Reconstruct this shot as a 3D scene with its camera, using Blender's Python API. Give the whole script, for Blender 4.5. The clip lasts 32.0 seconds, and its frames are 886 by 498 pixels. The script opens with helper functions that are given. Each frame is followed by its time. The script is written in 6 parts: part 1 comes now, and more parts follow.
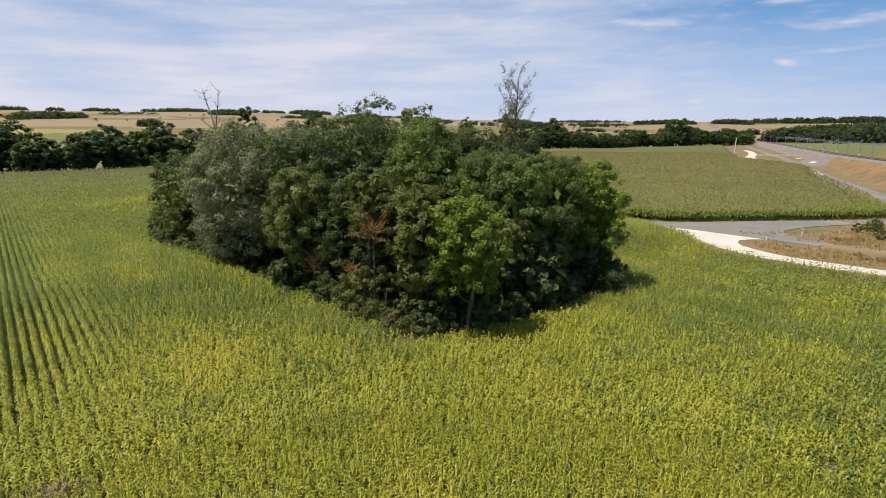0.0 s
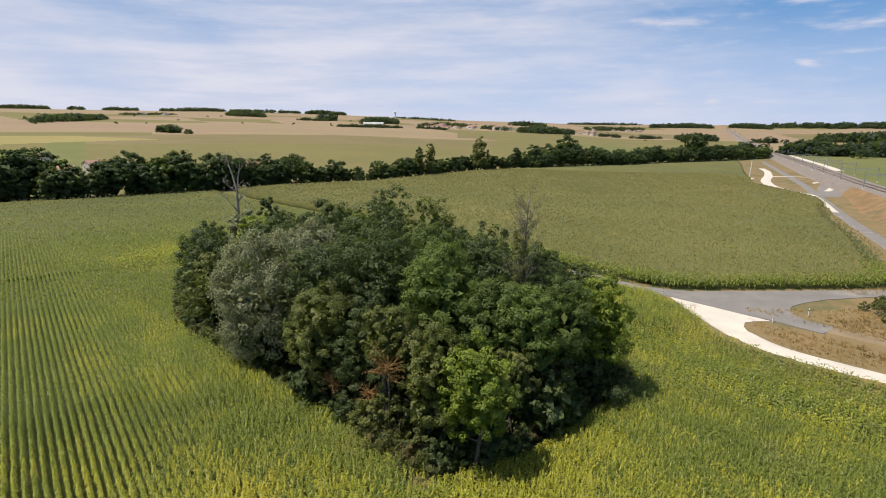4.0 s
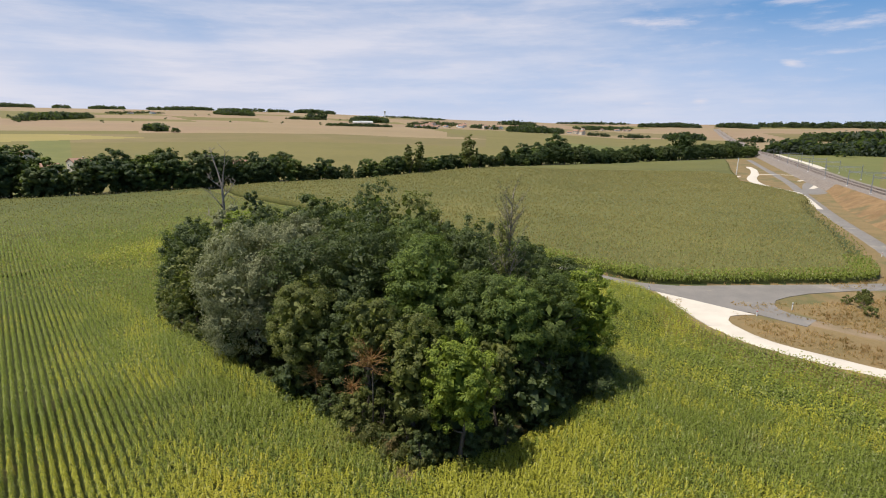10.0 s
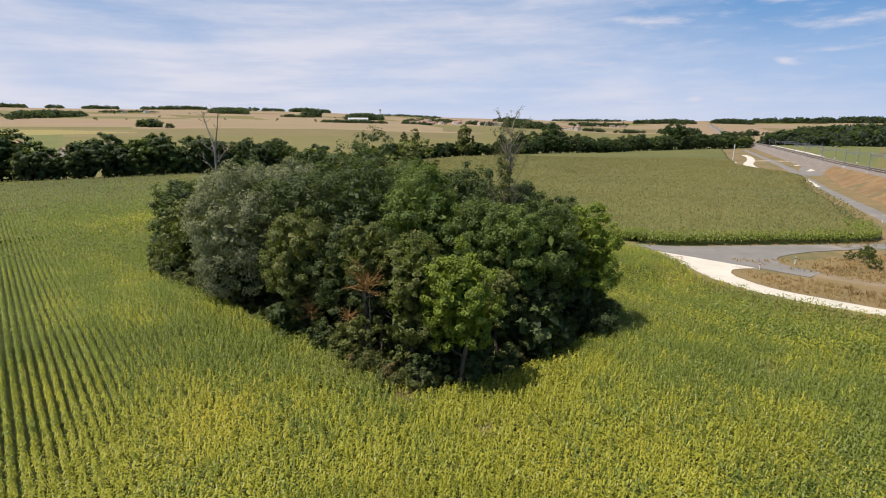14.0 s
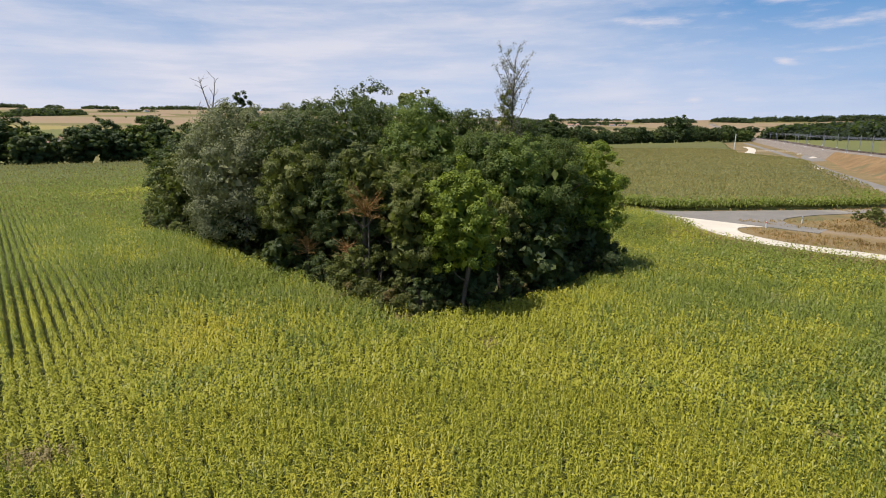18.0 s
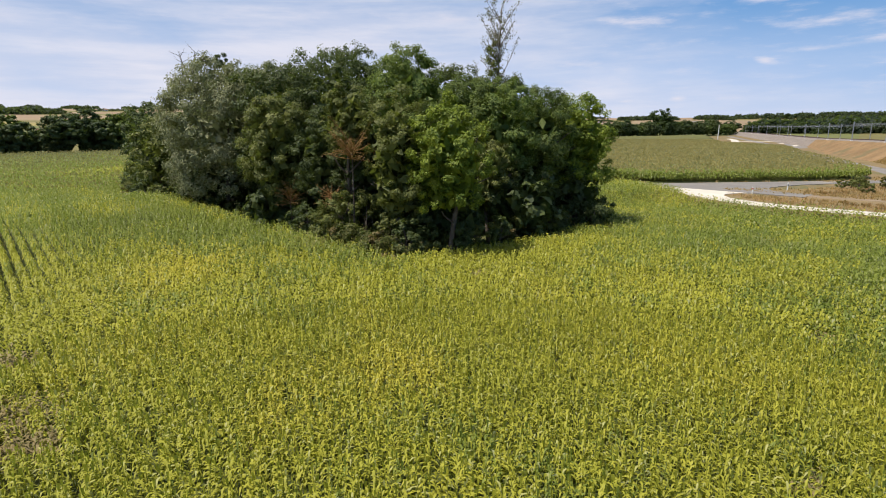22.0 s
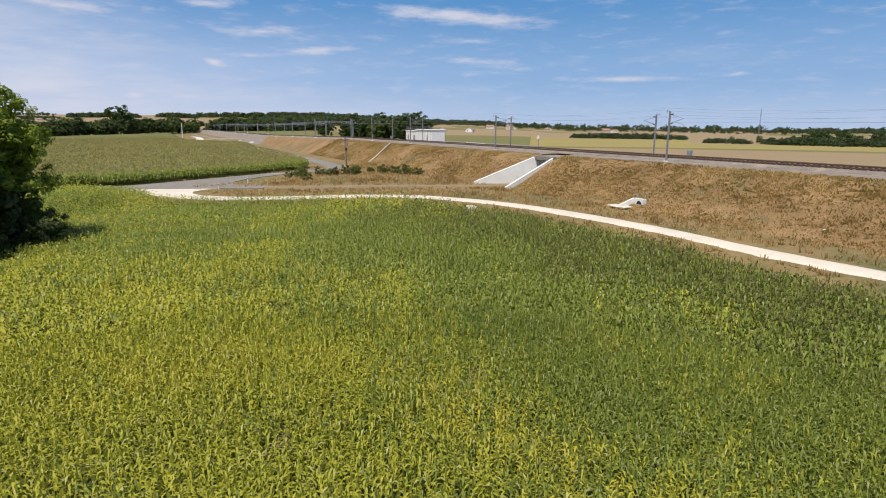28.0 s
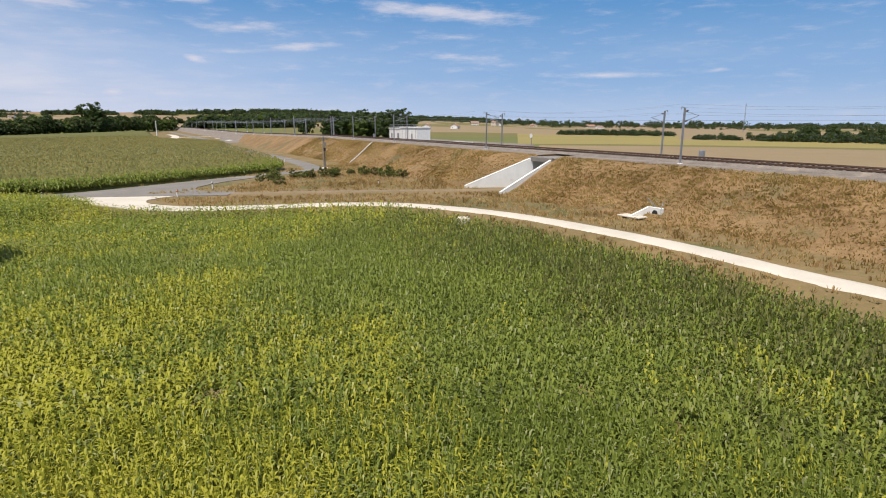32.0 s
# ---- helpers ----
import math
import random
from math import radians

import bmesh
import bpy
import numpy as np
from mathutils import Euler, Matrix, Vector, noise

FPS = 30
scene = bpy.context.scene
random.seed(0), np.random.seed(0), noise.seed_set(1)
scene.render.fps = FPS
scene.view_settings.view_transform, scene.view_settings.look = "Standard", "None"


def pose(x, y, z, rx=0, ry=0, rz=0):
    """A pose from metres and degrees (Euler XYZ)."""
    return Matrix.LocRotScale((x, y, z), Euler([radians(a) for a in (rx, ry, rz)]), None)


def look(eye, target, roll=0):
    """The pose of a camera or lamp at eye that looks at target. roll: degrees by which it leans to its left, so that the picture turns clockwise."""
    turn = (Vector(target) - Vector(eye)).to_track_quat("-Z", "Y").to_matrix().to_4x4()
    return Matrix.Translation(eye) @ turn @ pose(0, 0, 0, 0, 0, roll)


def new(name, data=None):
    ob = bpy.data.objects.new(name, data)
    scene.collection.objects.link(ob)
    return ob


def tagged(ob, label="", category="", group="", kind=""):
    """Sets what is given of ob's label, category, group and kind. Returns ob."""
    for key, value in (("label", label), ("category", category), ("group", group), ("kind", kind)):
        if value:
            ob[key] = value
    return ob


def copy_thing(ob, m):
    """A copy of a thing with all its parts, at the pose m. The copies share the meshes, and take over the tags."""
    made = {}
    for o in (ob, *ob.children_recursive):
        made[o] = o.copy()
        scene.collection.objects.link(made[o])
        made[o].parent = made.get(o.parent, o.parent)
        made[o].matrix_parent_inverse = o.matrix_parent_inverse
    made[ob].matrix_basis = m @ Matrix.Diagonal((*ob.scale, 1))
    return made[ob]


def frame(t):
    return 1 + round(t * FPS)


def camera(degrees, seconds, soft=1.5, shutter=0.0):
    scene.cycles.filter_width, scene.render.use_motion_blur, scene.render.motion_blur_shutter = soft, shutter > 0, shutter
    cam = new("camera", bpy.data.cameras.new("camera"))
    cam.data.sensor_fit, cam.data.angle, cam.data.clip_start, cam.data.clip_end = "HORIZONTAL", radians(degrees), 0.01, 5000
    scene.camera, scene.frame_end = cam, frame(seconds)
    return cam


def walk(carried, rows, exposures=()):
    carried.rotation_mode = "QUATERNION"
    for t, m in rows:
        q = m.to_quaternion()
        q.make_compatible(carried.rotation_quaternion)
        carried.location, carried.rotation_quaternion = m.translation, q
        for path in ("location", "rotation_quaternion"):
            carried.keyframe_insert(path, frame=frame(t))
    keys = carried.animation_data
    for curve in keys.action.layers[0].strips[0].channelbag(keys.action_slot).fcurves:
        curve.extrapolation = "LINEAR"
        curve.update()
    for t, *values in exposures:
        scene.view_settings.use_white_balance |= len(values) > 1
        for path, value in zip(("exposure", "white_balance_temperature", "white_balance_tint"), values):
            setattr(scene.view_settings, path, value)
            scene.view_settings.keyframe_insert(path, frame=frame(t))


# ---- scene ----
cam = camera(77.6, 32.0, soft=1.0)
METRES, EYE, TILT, LEAN, TURN = 62.0, 19.4, -12.3, 0.0, 0.0
ROWS = [
    (0.0, 0.0, 0.0, 0.0, 0.0, 0.0, -0.0),
    (0.5, -0.0019, -0.0049, 0.0192, 0.35, 0.01, -0.18),
    (1.0, -0.0027, -0.0113, 0.0455, 0.58, 0.02, -0.25),
    (1.5, -0.0022, -0.0181, 0.075, 0.8, -0.04, -0.4),
    (2.0, -0.0016, -0.0254, 0.1061, 1.02, -0.09, -0.47),
    (2.5, -0.001, -0.0326, 0.1383, 1.17, -0.11, -0.55),
    (3.0, -0.0005, -0.0391, 0.1701, 1.26, -0.13, -0.66),
    (3.5, -0.0004, -0.0455, 0.2013, 1.31, -0.15, -0.71),
    (5.5, 0.0038, -0.0654, 0.2955, 1.36, -0.13, -0.89),
    (6.0, 0.0051, -0.0661, 0.303, 1.17, -0.16, -0.82),
    (6.5, 0.0067, -0.0654, 0.3056, 1.03, -0.17, -0.72),
    (7.0, 0.0078, -0.0638, 0.2992, 0.87, -0.25, -0.67),
    (7.5, 0.0093, -0.0606, 0.2864, 0.78, -0.24, -0.65),
    (8.0, 0.0101, -0.0582, 0.2721, 0.8, -0.33, -0.72),
    (8.5, 0.0094, -0.0553, 0.2591, 0.73, -0.29, -0.54),
    (9.0, 0.0097, -0.0527, 0.2473, 0.55, -0.25, -0.56),
    (9.5, 0.0099, -0.05, 0.2333, 0.44, -0.27, -0.63),
    (10.0, 0.0111, -0.0468, 0.2181, 0.33, -0.2, -0.6),
    (10.5, 0.0109, -0.0436, 0.2023, 0.27, -0.22, -0.45),
    (11.0, 0.0108, -0.0401, 0.1856, 0.24, -0.23, -0.45),
    (11.5, 0.0108, -0.0358, 0.1683, 0.31, -0.26, -0.35),
    (12.0, 0.0093, -0.0318, 0.1509, 0.14, -0.21, -0.11),
    (12.5, 0.0082, -0.0282, 0.1347, 0.13, -0.38, -0.25),
    (13.0, 0.0082, -0.0249, 0.1203, 0.09, -0.3, -0.31),
    (13.5, 0.0076, -0.0217, 0.1054, 0.02, -0.3, -0.26),
    (14.0, 0.0078, -0.0172, 0.0886, -0.05, -0.25, -0.16),
    (14.5, 0.0084, -0.0133, 0.0732, -0.01, -0.28, -0.14),
    (16.5, 0.0082, 0.0039, 0.0021, 0.07, -0.26, -0.03),
    (17.0, 0.0076, 0.0066, -0.0094, 0.08, -0.22, -0.09),
    (17.5, 0.0069, 0.0093, -0.0208, 0.07, -0.17, -0.15),
    (18.0, 0.0063, 0.0115, -0.0324, -0.05, -0.15, -0.05),
    (18.5, 0.0058, 0.0134, -0.0472, 0.05, -0.23, -0.11),
    (19.0, 0.0058, 0.0172, -0.0664, 0.07, -0.21, -0.1),
    (19.5, 0.0047, 0.0221, -0.088, 0.18, -0.22, -0.06),
    (20.0, 0.0039, 0.0281, -0.1083, 0.15, -0.17, 0.05),
    (20.5, 0.0055, 0.0307, -0.1219, 0.6, -0.21, -0.21),
    (21.0, 0.0083, 0.0324, -0.1256, 0.92, -0.09, -0.16),
    (21.5, 0.0076, 0.0322, -0.1243, 1.13, -0.15, -0.03),
    (22.0, 0.0065, 0.0308, -0.1194, -1.4, -0.19, 0.49),
    (22.5, 0.0064, 0.0289, -0.1138, -19.71, -1.0, 4.17),
    (23.0, 0.006, 0.0279, -0.1103, -36.99, -2.74, 7.29),
    (23.5, 0.0045, 0.0277, -0.1085, -37.41, -2.92, 7.47),
    (24.0, 0.0038, 0.0266, -0.1073, -41.45, -3.56, 8.09),
    (24.5, 0.0035, 0.0264, -0.1085, -46.76, -4.43, 8.94),
    (25.0, 0.0032, 0.0267, -0.1118, -50.31, -5.13, 9.39),
    (25.5, 0.0033, 0.0265, -0.1152, -50.56, -5.26, 9.46),
    (26.0, 0.0063, 0.0217, -0.1191, -50.78, -5.38, 9.48),
    (26.5, 0.0126, 0.0129, -0.1235, -50.83, -5.15, 9.29),
    (28.5, 0.0417, 0.032, -0.1152, -51.7, -5.26, 9.81),
    (29.0, 0.0566, 0.0441, -0.1121, -51.81, -5.41, 9.77),
    (29.5, 0.0748, 0.0591, -0.1083, -52.14, -5.4, 9.9),
    (30.0, 0.0937, 0.0737, -0.1046, -52.4, -5.52, 9.94),
    (30.5, 0.1121, 0.0884, -0.1006, -52.54, -5.65, 9.9),
    (31.0, 0.1309, 0.1034, -0.0964, -52.84, -5.67, 10.02),
    (31.5, 0.1483, 0.1179, -0.093, -53.01, -5.75, 10.05),
    (32.0, 0.1641, 0.1313, -0.0894, -53.13, -5.81, 10.07),
]
walk(cam, [(t, pose(0, 0, EYE, TILT, LEAN, TURN) @ pose(METRES * x, METRES * y, METRES * z, 90 + pitch, roll, yaw)) for t, x, y, z, yaw, pitch, roll in ROWS], [(0.0, 0.0), (18.5, 0.0), (20.5, 0.09), (23.5, 0.07), (25.5, -0.07), (32.0, -0.05)])

# ---- sky and sun ----
SUN_AZ, SUN_EL = -104.0, 66.0          # degrees clockwise from +y, degrees up
world = bpy.data.worlds.new("sky")
scene.world = world
world.use_nodes = True


def node(nt, kind, sets=None, **ins):
    """A shader node with its properties (sets) and inputs (values or sockets)."""
    n = nt.nodes.new(kind)
    for k, v in (sets or {}).items():
        setattr(n, k, v)
    for k, v in ins.items():
        key = int(k[1:]) if k[0] == "i" and k[1:].isdigit() else k.replace("_", " ")
        sock = n.inputs[key]
        if isinstance(v, bpy.types.NodeSocket):
            nt.links.new(v, sock)
        else:
            sock.default_value = v
    return n


def maths(nt, op, a, b=0.0, clamp=False):
    return node(nt, "ShaderNodeMath", {"operation": op, "use_clamp": clamp}, i0=a, i1=b).outputs[0]


def vmath(nt, op, a, b=(0, 0, 0)):
    return node(nt, "ShaderNodeVectorMath", {"operation": op}, i0=a, i1=b).outputs[0]


def blend(nt, fac, a, b):
    n = node(nt, "ShaderNodeMix", {"data_type": "RGBA"})
    for i, v in ((0, fac), (6, a), (7, b)):
        if isinstance(v, bpy.types.NodeSocket):
            nt.links.new(v, n.inputs[i])
        else:
            n.inputs[i].default_value = v if i == 0 else (*v, 1)[:4]
    return n.outputs[2]


def ramp(nt, x, lo, hi):
    return node(nt, "ShaderNodeMapRange", {"interpolation_type": "SMOOTHSTEP"}, Value=x, From_Min=lo, From_Max=hi).outputs[0]


def noise_tex(nt, vec, scale, detail=4.0, rough=0.55):
    return node(nt, "ShaderNodeTexNoise", None, Vector=vec, Scale=scale, Detail=detail, Roughness=rough).outputs[0]


CLOUDS = [
    (53.5, 10.1, 8.5, 0.75, -0.085, 0.9), (35, 8.35, 4.2, 0.5, 0.06, 0.6), (40, 6.85, 3.6, 0.45, 0.05, 0.75), (56, 5.9, 5.5, 0.45, -0.12, 0.55),
    (69, 4.15, 6.5, 0.30, -0.02, 0.6), (23.8, 2.52, 0.9, 0.28, 0.0, 1.0), (19.2, 2.3, 0.8, 0.18, 0.0, 0.6), (30.6, 5.5, 0.9, 0.3, -0.2, 0.8),
    (33.9, 6.25, 2.0, 0.25, 0.0, 0.45), (79.2, 4.3, 1.2, 0.2, 0.0, 0.45), (31, 10.5, 3.2, 0.4, 0.05, 0.6), (19.5, 9.4, 3.2, 0.55, -0.1, 0.7),
    (55, 7.85, 3.2, 0.4, 0.0, 0.4), (2, 10.15, 3.0, 0.45, -0.09, 0.5), (15, 5.8, 2.5, 0.6, -0.1, 0.35), (33.5, 8.5, 3.0, 0.4, 0.05, 0.4),
]


def build_sky():
    nt = world.node_tree
    nt.nodes.clear()
    sky = node(nt, "ShaderNodeTexSky", {"sky_type": "NISHITA", "sun_disc": False, "sun_elevation": radians(SUN_EL),
                                        "sun_rotation": radians(SUN_AZ), "air_density": 1.0, "dust_density": 0.6, "ozone_density": 2.0})
    way = node(nt, "ShaderNodeTexCoord").outputs["Generated"]
    sep = node(nt, "ShaderNodeSeparateXYZ", None, Vector=way)
    up = sep.outputs[2]
    # clear air: pale near the horizon, deepening blue above it
    side = node(nt, "ShaderNodeVectorMath", {"operation": "DOT_PRODUCT"}, i0=way, i1=(-0.80, 0.60, 0.0)).outputs["Value"]
    hazy = ramp(nt, side, -0.48, 0.32)
    low = blend(nt, ramp(nt, up, 0.0, 0.075), blend(nt, hazy, (4.3, 5.5, 7.6), (5.5, 6.2, 7.9)), blend(nt, hazy, (2.7, 4.4, 7.1), (4.0, 5.3, 7.7)))
    air = blend(nt, ramp(nt, up, 0.06, 0.23), low, (0.90, 2.78, 5.85))
    base = blend(nt, ramp(nt, up, 0.25, 0.6), air, sky.outputs[0])
    # high veil to the north-west, drawn out in streaks, and small flat clouds
    slant = node(nt, "ShaderNodeMapping", None, Vector=way, Rotation=(radians(4), radians(7), 0), Scale=(1.5, 1.5, 6.5)).outputs[0]
    veil = noise_tex(nt, slant, 1.5, 6.0, 0.55)
    fine = noise_tex(nt, node(nt, "ShaderNodeMapping", None, Vector=slant, Location=(4, 2, 1), Scale=(1.0, 1.0, 2.2)).outputs[0], 3.0, 6.0, 0.6)
    west = node(nt, "ShaderNodeVectorMath", {"operation": "DOT_PRODUCT"}, i0=way, i1=(-0.80, 0.60, 0.0)).outputs["Value"]
    cover = maths(nt, "ADD", maths(nt, "ADD", maths(nt, "MULTIPLY", veil, 0.95), maths(nt, "MULTIPLY", fine, 0.13)), maths(nt, "MULTIPLY", west, 0.31))
    thin = maths(nt, "MULTIPLY", ramp(nt, cover, 0.42, 0.97), 0.93)
    # small flat clouds: bearing, height, half length and half thickness in degrees, slope, strength
    bearing = maths(nt, "MULTIPLY", maths(nt, "ARCTAN2", sep.outputs[0], sep.outputs[1]), 57.2958)
    raised = maths(nt, "MULTIPLY", maths(nt, "ARCSINE", up), 57.2958)
    spot = node(nt, "ShaderNodeCombineXYZ", None, X=bearing, Y=raised).outputs[0]
    mass = 0.0
    for az, el, long, tall, slope, strong in CLOUDS:
        near = node(nt, "ShaderNodeMapping", {"vector_type": "TEXTURE"}, Vector=spot, Location=(az, el, 0), Rotation=(0, 0, math.atan(slope)), Scale=(long, tall, 1)).outputs[0]
        reach = node(nt, "ShaderNodeVectorMath", {"operation": "LENGTH"}, i0=near).outputs["Value"]
        mass = maths(nt, "MAXIMUM", mass, maths(nt, "MULTIPLY", maths(nt, "SUBTRACT", 1.25, reach), strong))
    torn = noise_tex(nt, node(nt, "ShaderNodeMapping", None, Vector=spot, Scale=(0.30, 1.3, 1.0)).outputs[0], 1.0, 6.0, 0.62)
    thick = maths(nt, "MULTIPLY", ramp(nt, maths(nt, "ADD", mass, maths(nt, "MULTIPLY", maths(nt, "SUBTRACT", torn, 0.5), 1.9)), -0.05, 1.15), 0.85)
    grey = blend(nt, ramp(nt, fine, 0.35, 0.65), (6.0, 6.3, 7.6), (7.2, 7.15, 8.0))
    full = blend(nt, thin, base, grey)
    full = blend(nt, thick, full, (6.9, 6.8, 7.7))
    bg = node(nt, "ShaderNodeBackground", None, Color=full, Strength=0.105)
    out = node(nt, "ShaderNodeOutputWorld")
    nt.links.new(bg.outputs[0], out.inputs[0])


build_sky()
sun = new("sun", bpy.data.lights.new("sun", "SUN"))
sun.data.energy, sun.data.angle, sun.data.color = 5.0, radians(0.53), (1.0, 0.95, 0.86)
to_sun = Vector((math.sin(radians(SUN_AZ)) * math.cos(radians(SUN_EL)), math.cos(radians(SUN_AZ)) * math.cos(radians(SUN_EL)), math.sin(radians(SUN_EL))))
sun.matrix_world = look(to_sun * 300, (0, 0, 0))

# ---- materials ----


def material(name):
    m = bpy.data.materials.new(name)
    m.use_nodes = True
    m.node_tree.nodes.clear()
    return m, m.node_tree


def finish(nt, shader):
    out = node(nt, "ShaderNodeOutputMaterial")
    nt.links.new(shader, out.inputs[0])


def place(nt):
    return node(nt, "ShaderNodeNewGeometry").outputs["Position"]


def leaf_material(name, dark, light, extra=None, pale=None, patch=0.25, extra_lo=0.62, extra_hi=0.72, shine=0.62, through_light=0.42, stretch=None, even=1.0, gloss=0.32):
    """Leaves: tints vary from leaf to leaf and in patches some metres wide; part of the light shines through."""
    m, nt = material(name)
    geo = node(nt, "ShaderNodeNewGeometry")
    pos = geo.outputs["Position"]
    big = noise_tex(nt, pos, patch, 3.0)
    leaf = geo.outputs["Random Per Island"]
    mixer = maths(nt, "ADD", maths(nt, "MULTIPLY", maths(nt, "ADD", maths(nt, "MULTIPLY", leaf, even), 0.5 - 0.5 * even), 0.55), maths(nt, "MULTIPLY", big, 0.7))
    colour = blend(nt, ramp(nt, mixer, 0.25, 0.95), dark, light)
    if extra:
        p2 = pos
        if stretch:
            p2 = node(nt, "ShaderNodeMapping", None, Vector=pos, Rotation=(0, 0, stretch[0]), Scale=(stretch[1], 1.0, 1.0)).outputs[0]
        far = noise_tex(nt, vmath(nt, "ADD", p2, (37.0, 11.0, 0.0)), patch * 0.5, 4.0)
        far = maths(nt, "ADD", far, maths(nt, "MULTIPLY", maths(nt, "SUBTRACT", leaf, 0.5), 0.14))
        colour = blend(nt, ramp(nt, far, extra_lo, extra_hi), colour, extra)
    if pale:
        colour = blend(nt, ramp(nt, leaf, 0.90, 0.95), colour, pale)
    bsdf = node(nt, "ShaderNodeBsdfPrincipled", None, Base_Color=colour, Roughness=shine)
    bsdf.inputs["Specular IOR Level"].default_value = gloss
    thru = node(nt, "ShaderNodeBsdfTranslucent", None, Color=blend(nt, 0.4, colour, (0.25, 0.35, 0.03)))
    mix = node(nt, "ShaderNodeMixShader", None, i0=through_light, i1=bsdf.outputs[0], i2=thru.outputs[0])
    finish(nt, mix.outputs[0])
    return m


def rough_material(name, a, b, c=None, scale=0.4, fine=6.0, rough=0.9, bump=0.3, stripes=None, metal=0.0, c_lo=0.58, c_hi=0.70, bump_scale=None, spec=0.3):
    """Earth, grass, paint, stone: two tints in soft patches, a third as stains, fine grain and relief. stripes: (angle, spacing, strength)."""
    m, nt = material(name)
    pos = place(nt)
    n1, n2 = noise_tex(nt, pos, scale, 5.0), noise_tex(nt, pos, fine, 5.0)
    f = maths(nt, "ADD", maths(nt, "MULTIPLY", n1, 0.6), maths(nt, "MULTIPLY", n2, 0.4))
    colour = blend(nt, ramp(nt, f, 0.36, 0.64), a, b)
    if c:
        n3 = noise_tex(nt, vmath(nt, "ADD", pos, (91.0, 17.0, 5.0)), scale * 0.7, 6.0, 0.6)
        colour = blend(nt, ramp(nt, n3, c_lo, c_hi), colour, c)
    if stripes:
        turn = node(nt, "ShaderNodeMapping", None, Vector=pos, Rotation=(0, 0, stripes[0]), Scale=(1.0 / stripes[1], 1.0, 1.0)).outputs[0]
        wave = node(nt, "ShaderNodeTexWave", {"wave_type": "BANDS", "bands_direction": "X"}, Vector=turn, Scale=0.314, Distortion=1.2, Detail=2.0, Detail_Scale=0.4).outputs[1]
        colour = blend(nt, maths(nt, "MULTIPLY", wave, stripes[2]), colour, b)
    bsdf = node(nt, "ShaderNodeBsdfPrincipled", None, Base_Color=colour, Roughness=rough, Metallic=metal)
    bsdf.inputs["Specular IOR Level"].default_value = spec
    if bump:
        bn = node(nt, "ShaderNodeBump", None, Strength=bump, Distance=0.1, Height=noise_tex(nt, pos, bump_scale or fine * 1.5, 4.0))
        nt.links.new(bn.outputs[0], bsdf.inputs["Normal"])
    finish(nt, bsdf.outputs[0])
    return m


ROW_TURN = math.atan2(0.636, 0.772)     # the maize rows run along (-0.636, 0.772)
M_MAIZE = leaf_material("maize_leaves", (0.312, 0.310, 0.034), (0.455, 0.430, 0.047), (0.535, 0.460, 0.054), pale=(0.47, 0.455, 0.15), patch=0.09, extra_lo=0.50, extra_hi=0.72, stretch=(-ROW_TURN, 2.2), even=0.65, through_light=0.34)
M_MAIZE_DARK = leaf_material("maize_leaves_green", (0.156, 0.198, 0.032), (0.262, 0.292, 0.046), (0.29, 0.265, 0.075), pale=(0.34, 0.35, 0.15), patch=0.10, extra_lo=0.60, extra_hi=0.76, even=0.7, through_light=0.34)
M_MAIZE_RIPE = leaf_material("ripening_maize_leaves", (0.115, 0.125, 0.035), (0.205, 0.200, 0.058), (0.26, 0.22, 0.08), patch=0.08)
M_TASSEL = leaf_material("maize_tassels", (0.38, 0.30, 0.115), (0.54, 0.44, 0.18), patch=0.05)
M_DRY = leaf_material("withered_maize_leaves", (0.27, 0.205, 0.09), (0.40, 0.31, 0.145), patch=0.5)
M_SOIL = rough_material("field_soil", (0.072, 0.082, 0.021), (0.058, 0.070, 0.017), (0.11, 0.095, 0.04), scale=0.3, fine=5.0)
M_CANOPY = rough_material("maize_canopy", (0.070, 0.080, 0.020), (0.102, 0.106, 0.025), (0.138, 0.130, 0.031), scale=0.035, fine=1.6, bump=1.0, bump_scale=1.3, stripes=(-ROW_TURN, 1.5, 0.3))
M_CANOPY2 = rough_material("maize_canopy_far_side", (0.092, 0.096, 0.026), (0.140, 0.132, 0.036), (0.182, 0.158, 0.046), scale=0.02, fine=1.4, bump=1.0, bump_scale=1.2, stripes=(radians(66), 9.0, 0.35))
M_VERGE = rough_material("dry_grass", (0.245, 0.168, 0.076), (0.180, 0.130, 0.055), (0.125, 0.118, 0.045), scale=0.12, fine=1.8, bump=0.9, bump_scale=3.5, c_lo=0.52, c_hi=0.66)
M_BANK = rough_material("bank_grass", (0.285, 0.180, 0.084), (0.185, 0.112, 0.050), (0.150, 0.120, 0.055), scale=0.16, fine=1.6, bump=1.0, bump_scale=3.0, c_lo=0.55, c_hi=0.68)
M_CHALK = rough_material("crushed_limestone", (0.63, 0.56, 0.465), (0.55, 0.485, 0.40), (0.45, 0.385, 0.30), scale=0.25, fine=7.0, bump=0.25, c_lo=0.66, c_hi=0.80)
M_ASPHALT = rough_material("worn_asphalt", (0.235, 0.21, 0.185), (0.185, 0.168, 0.15), (0.29, 0.255, 0.21), scale=0.2, fine=8.0, bump=0.2)
M_BALLAST = rough_material("track_ballast", (0.27, 0.225, 0.19), (0.185, 0.155, 0.13), (0.32, 0.26, 0.205), scale=0.6, fine=9.0, bump=0.8)
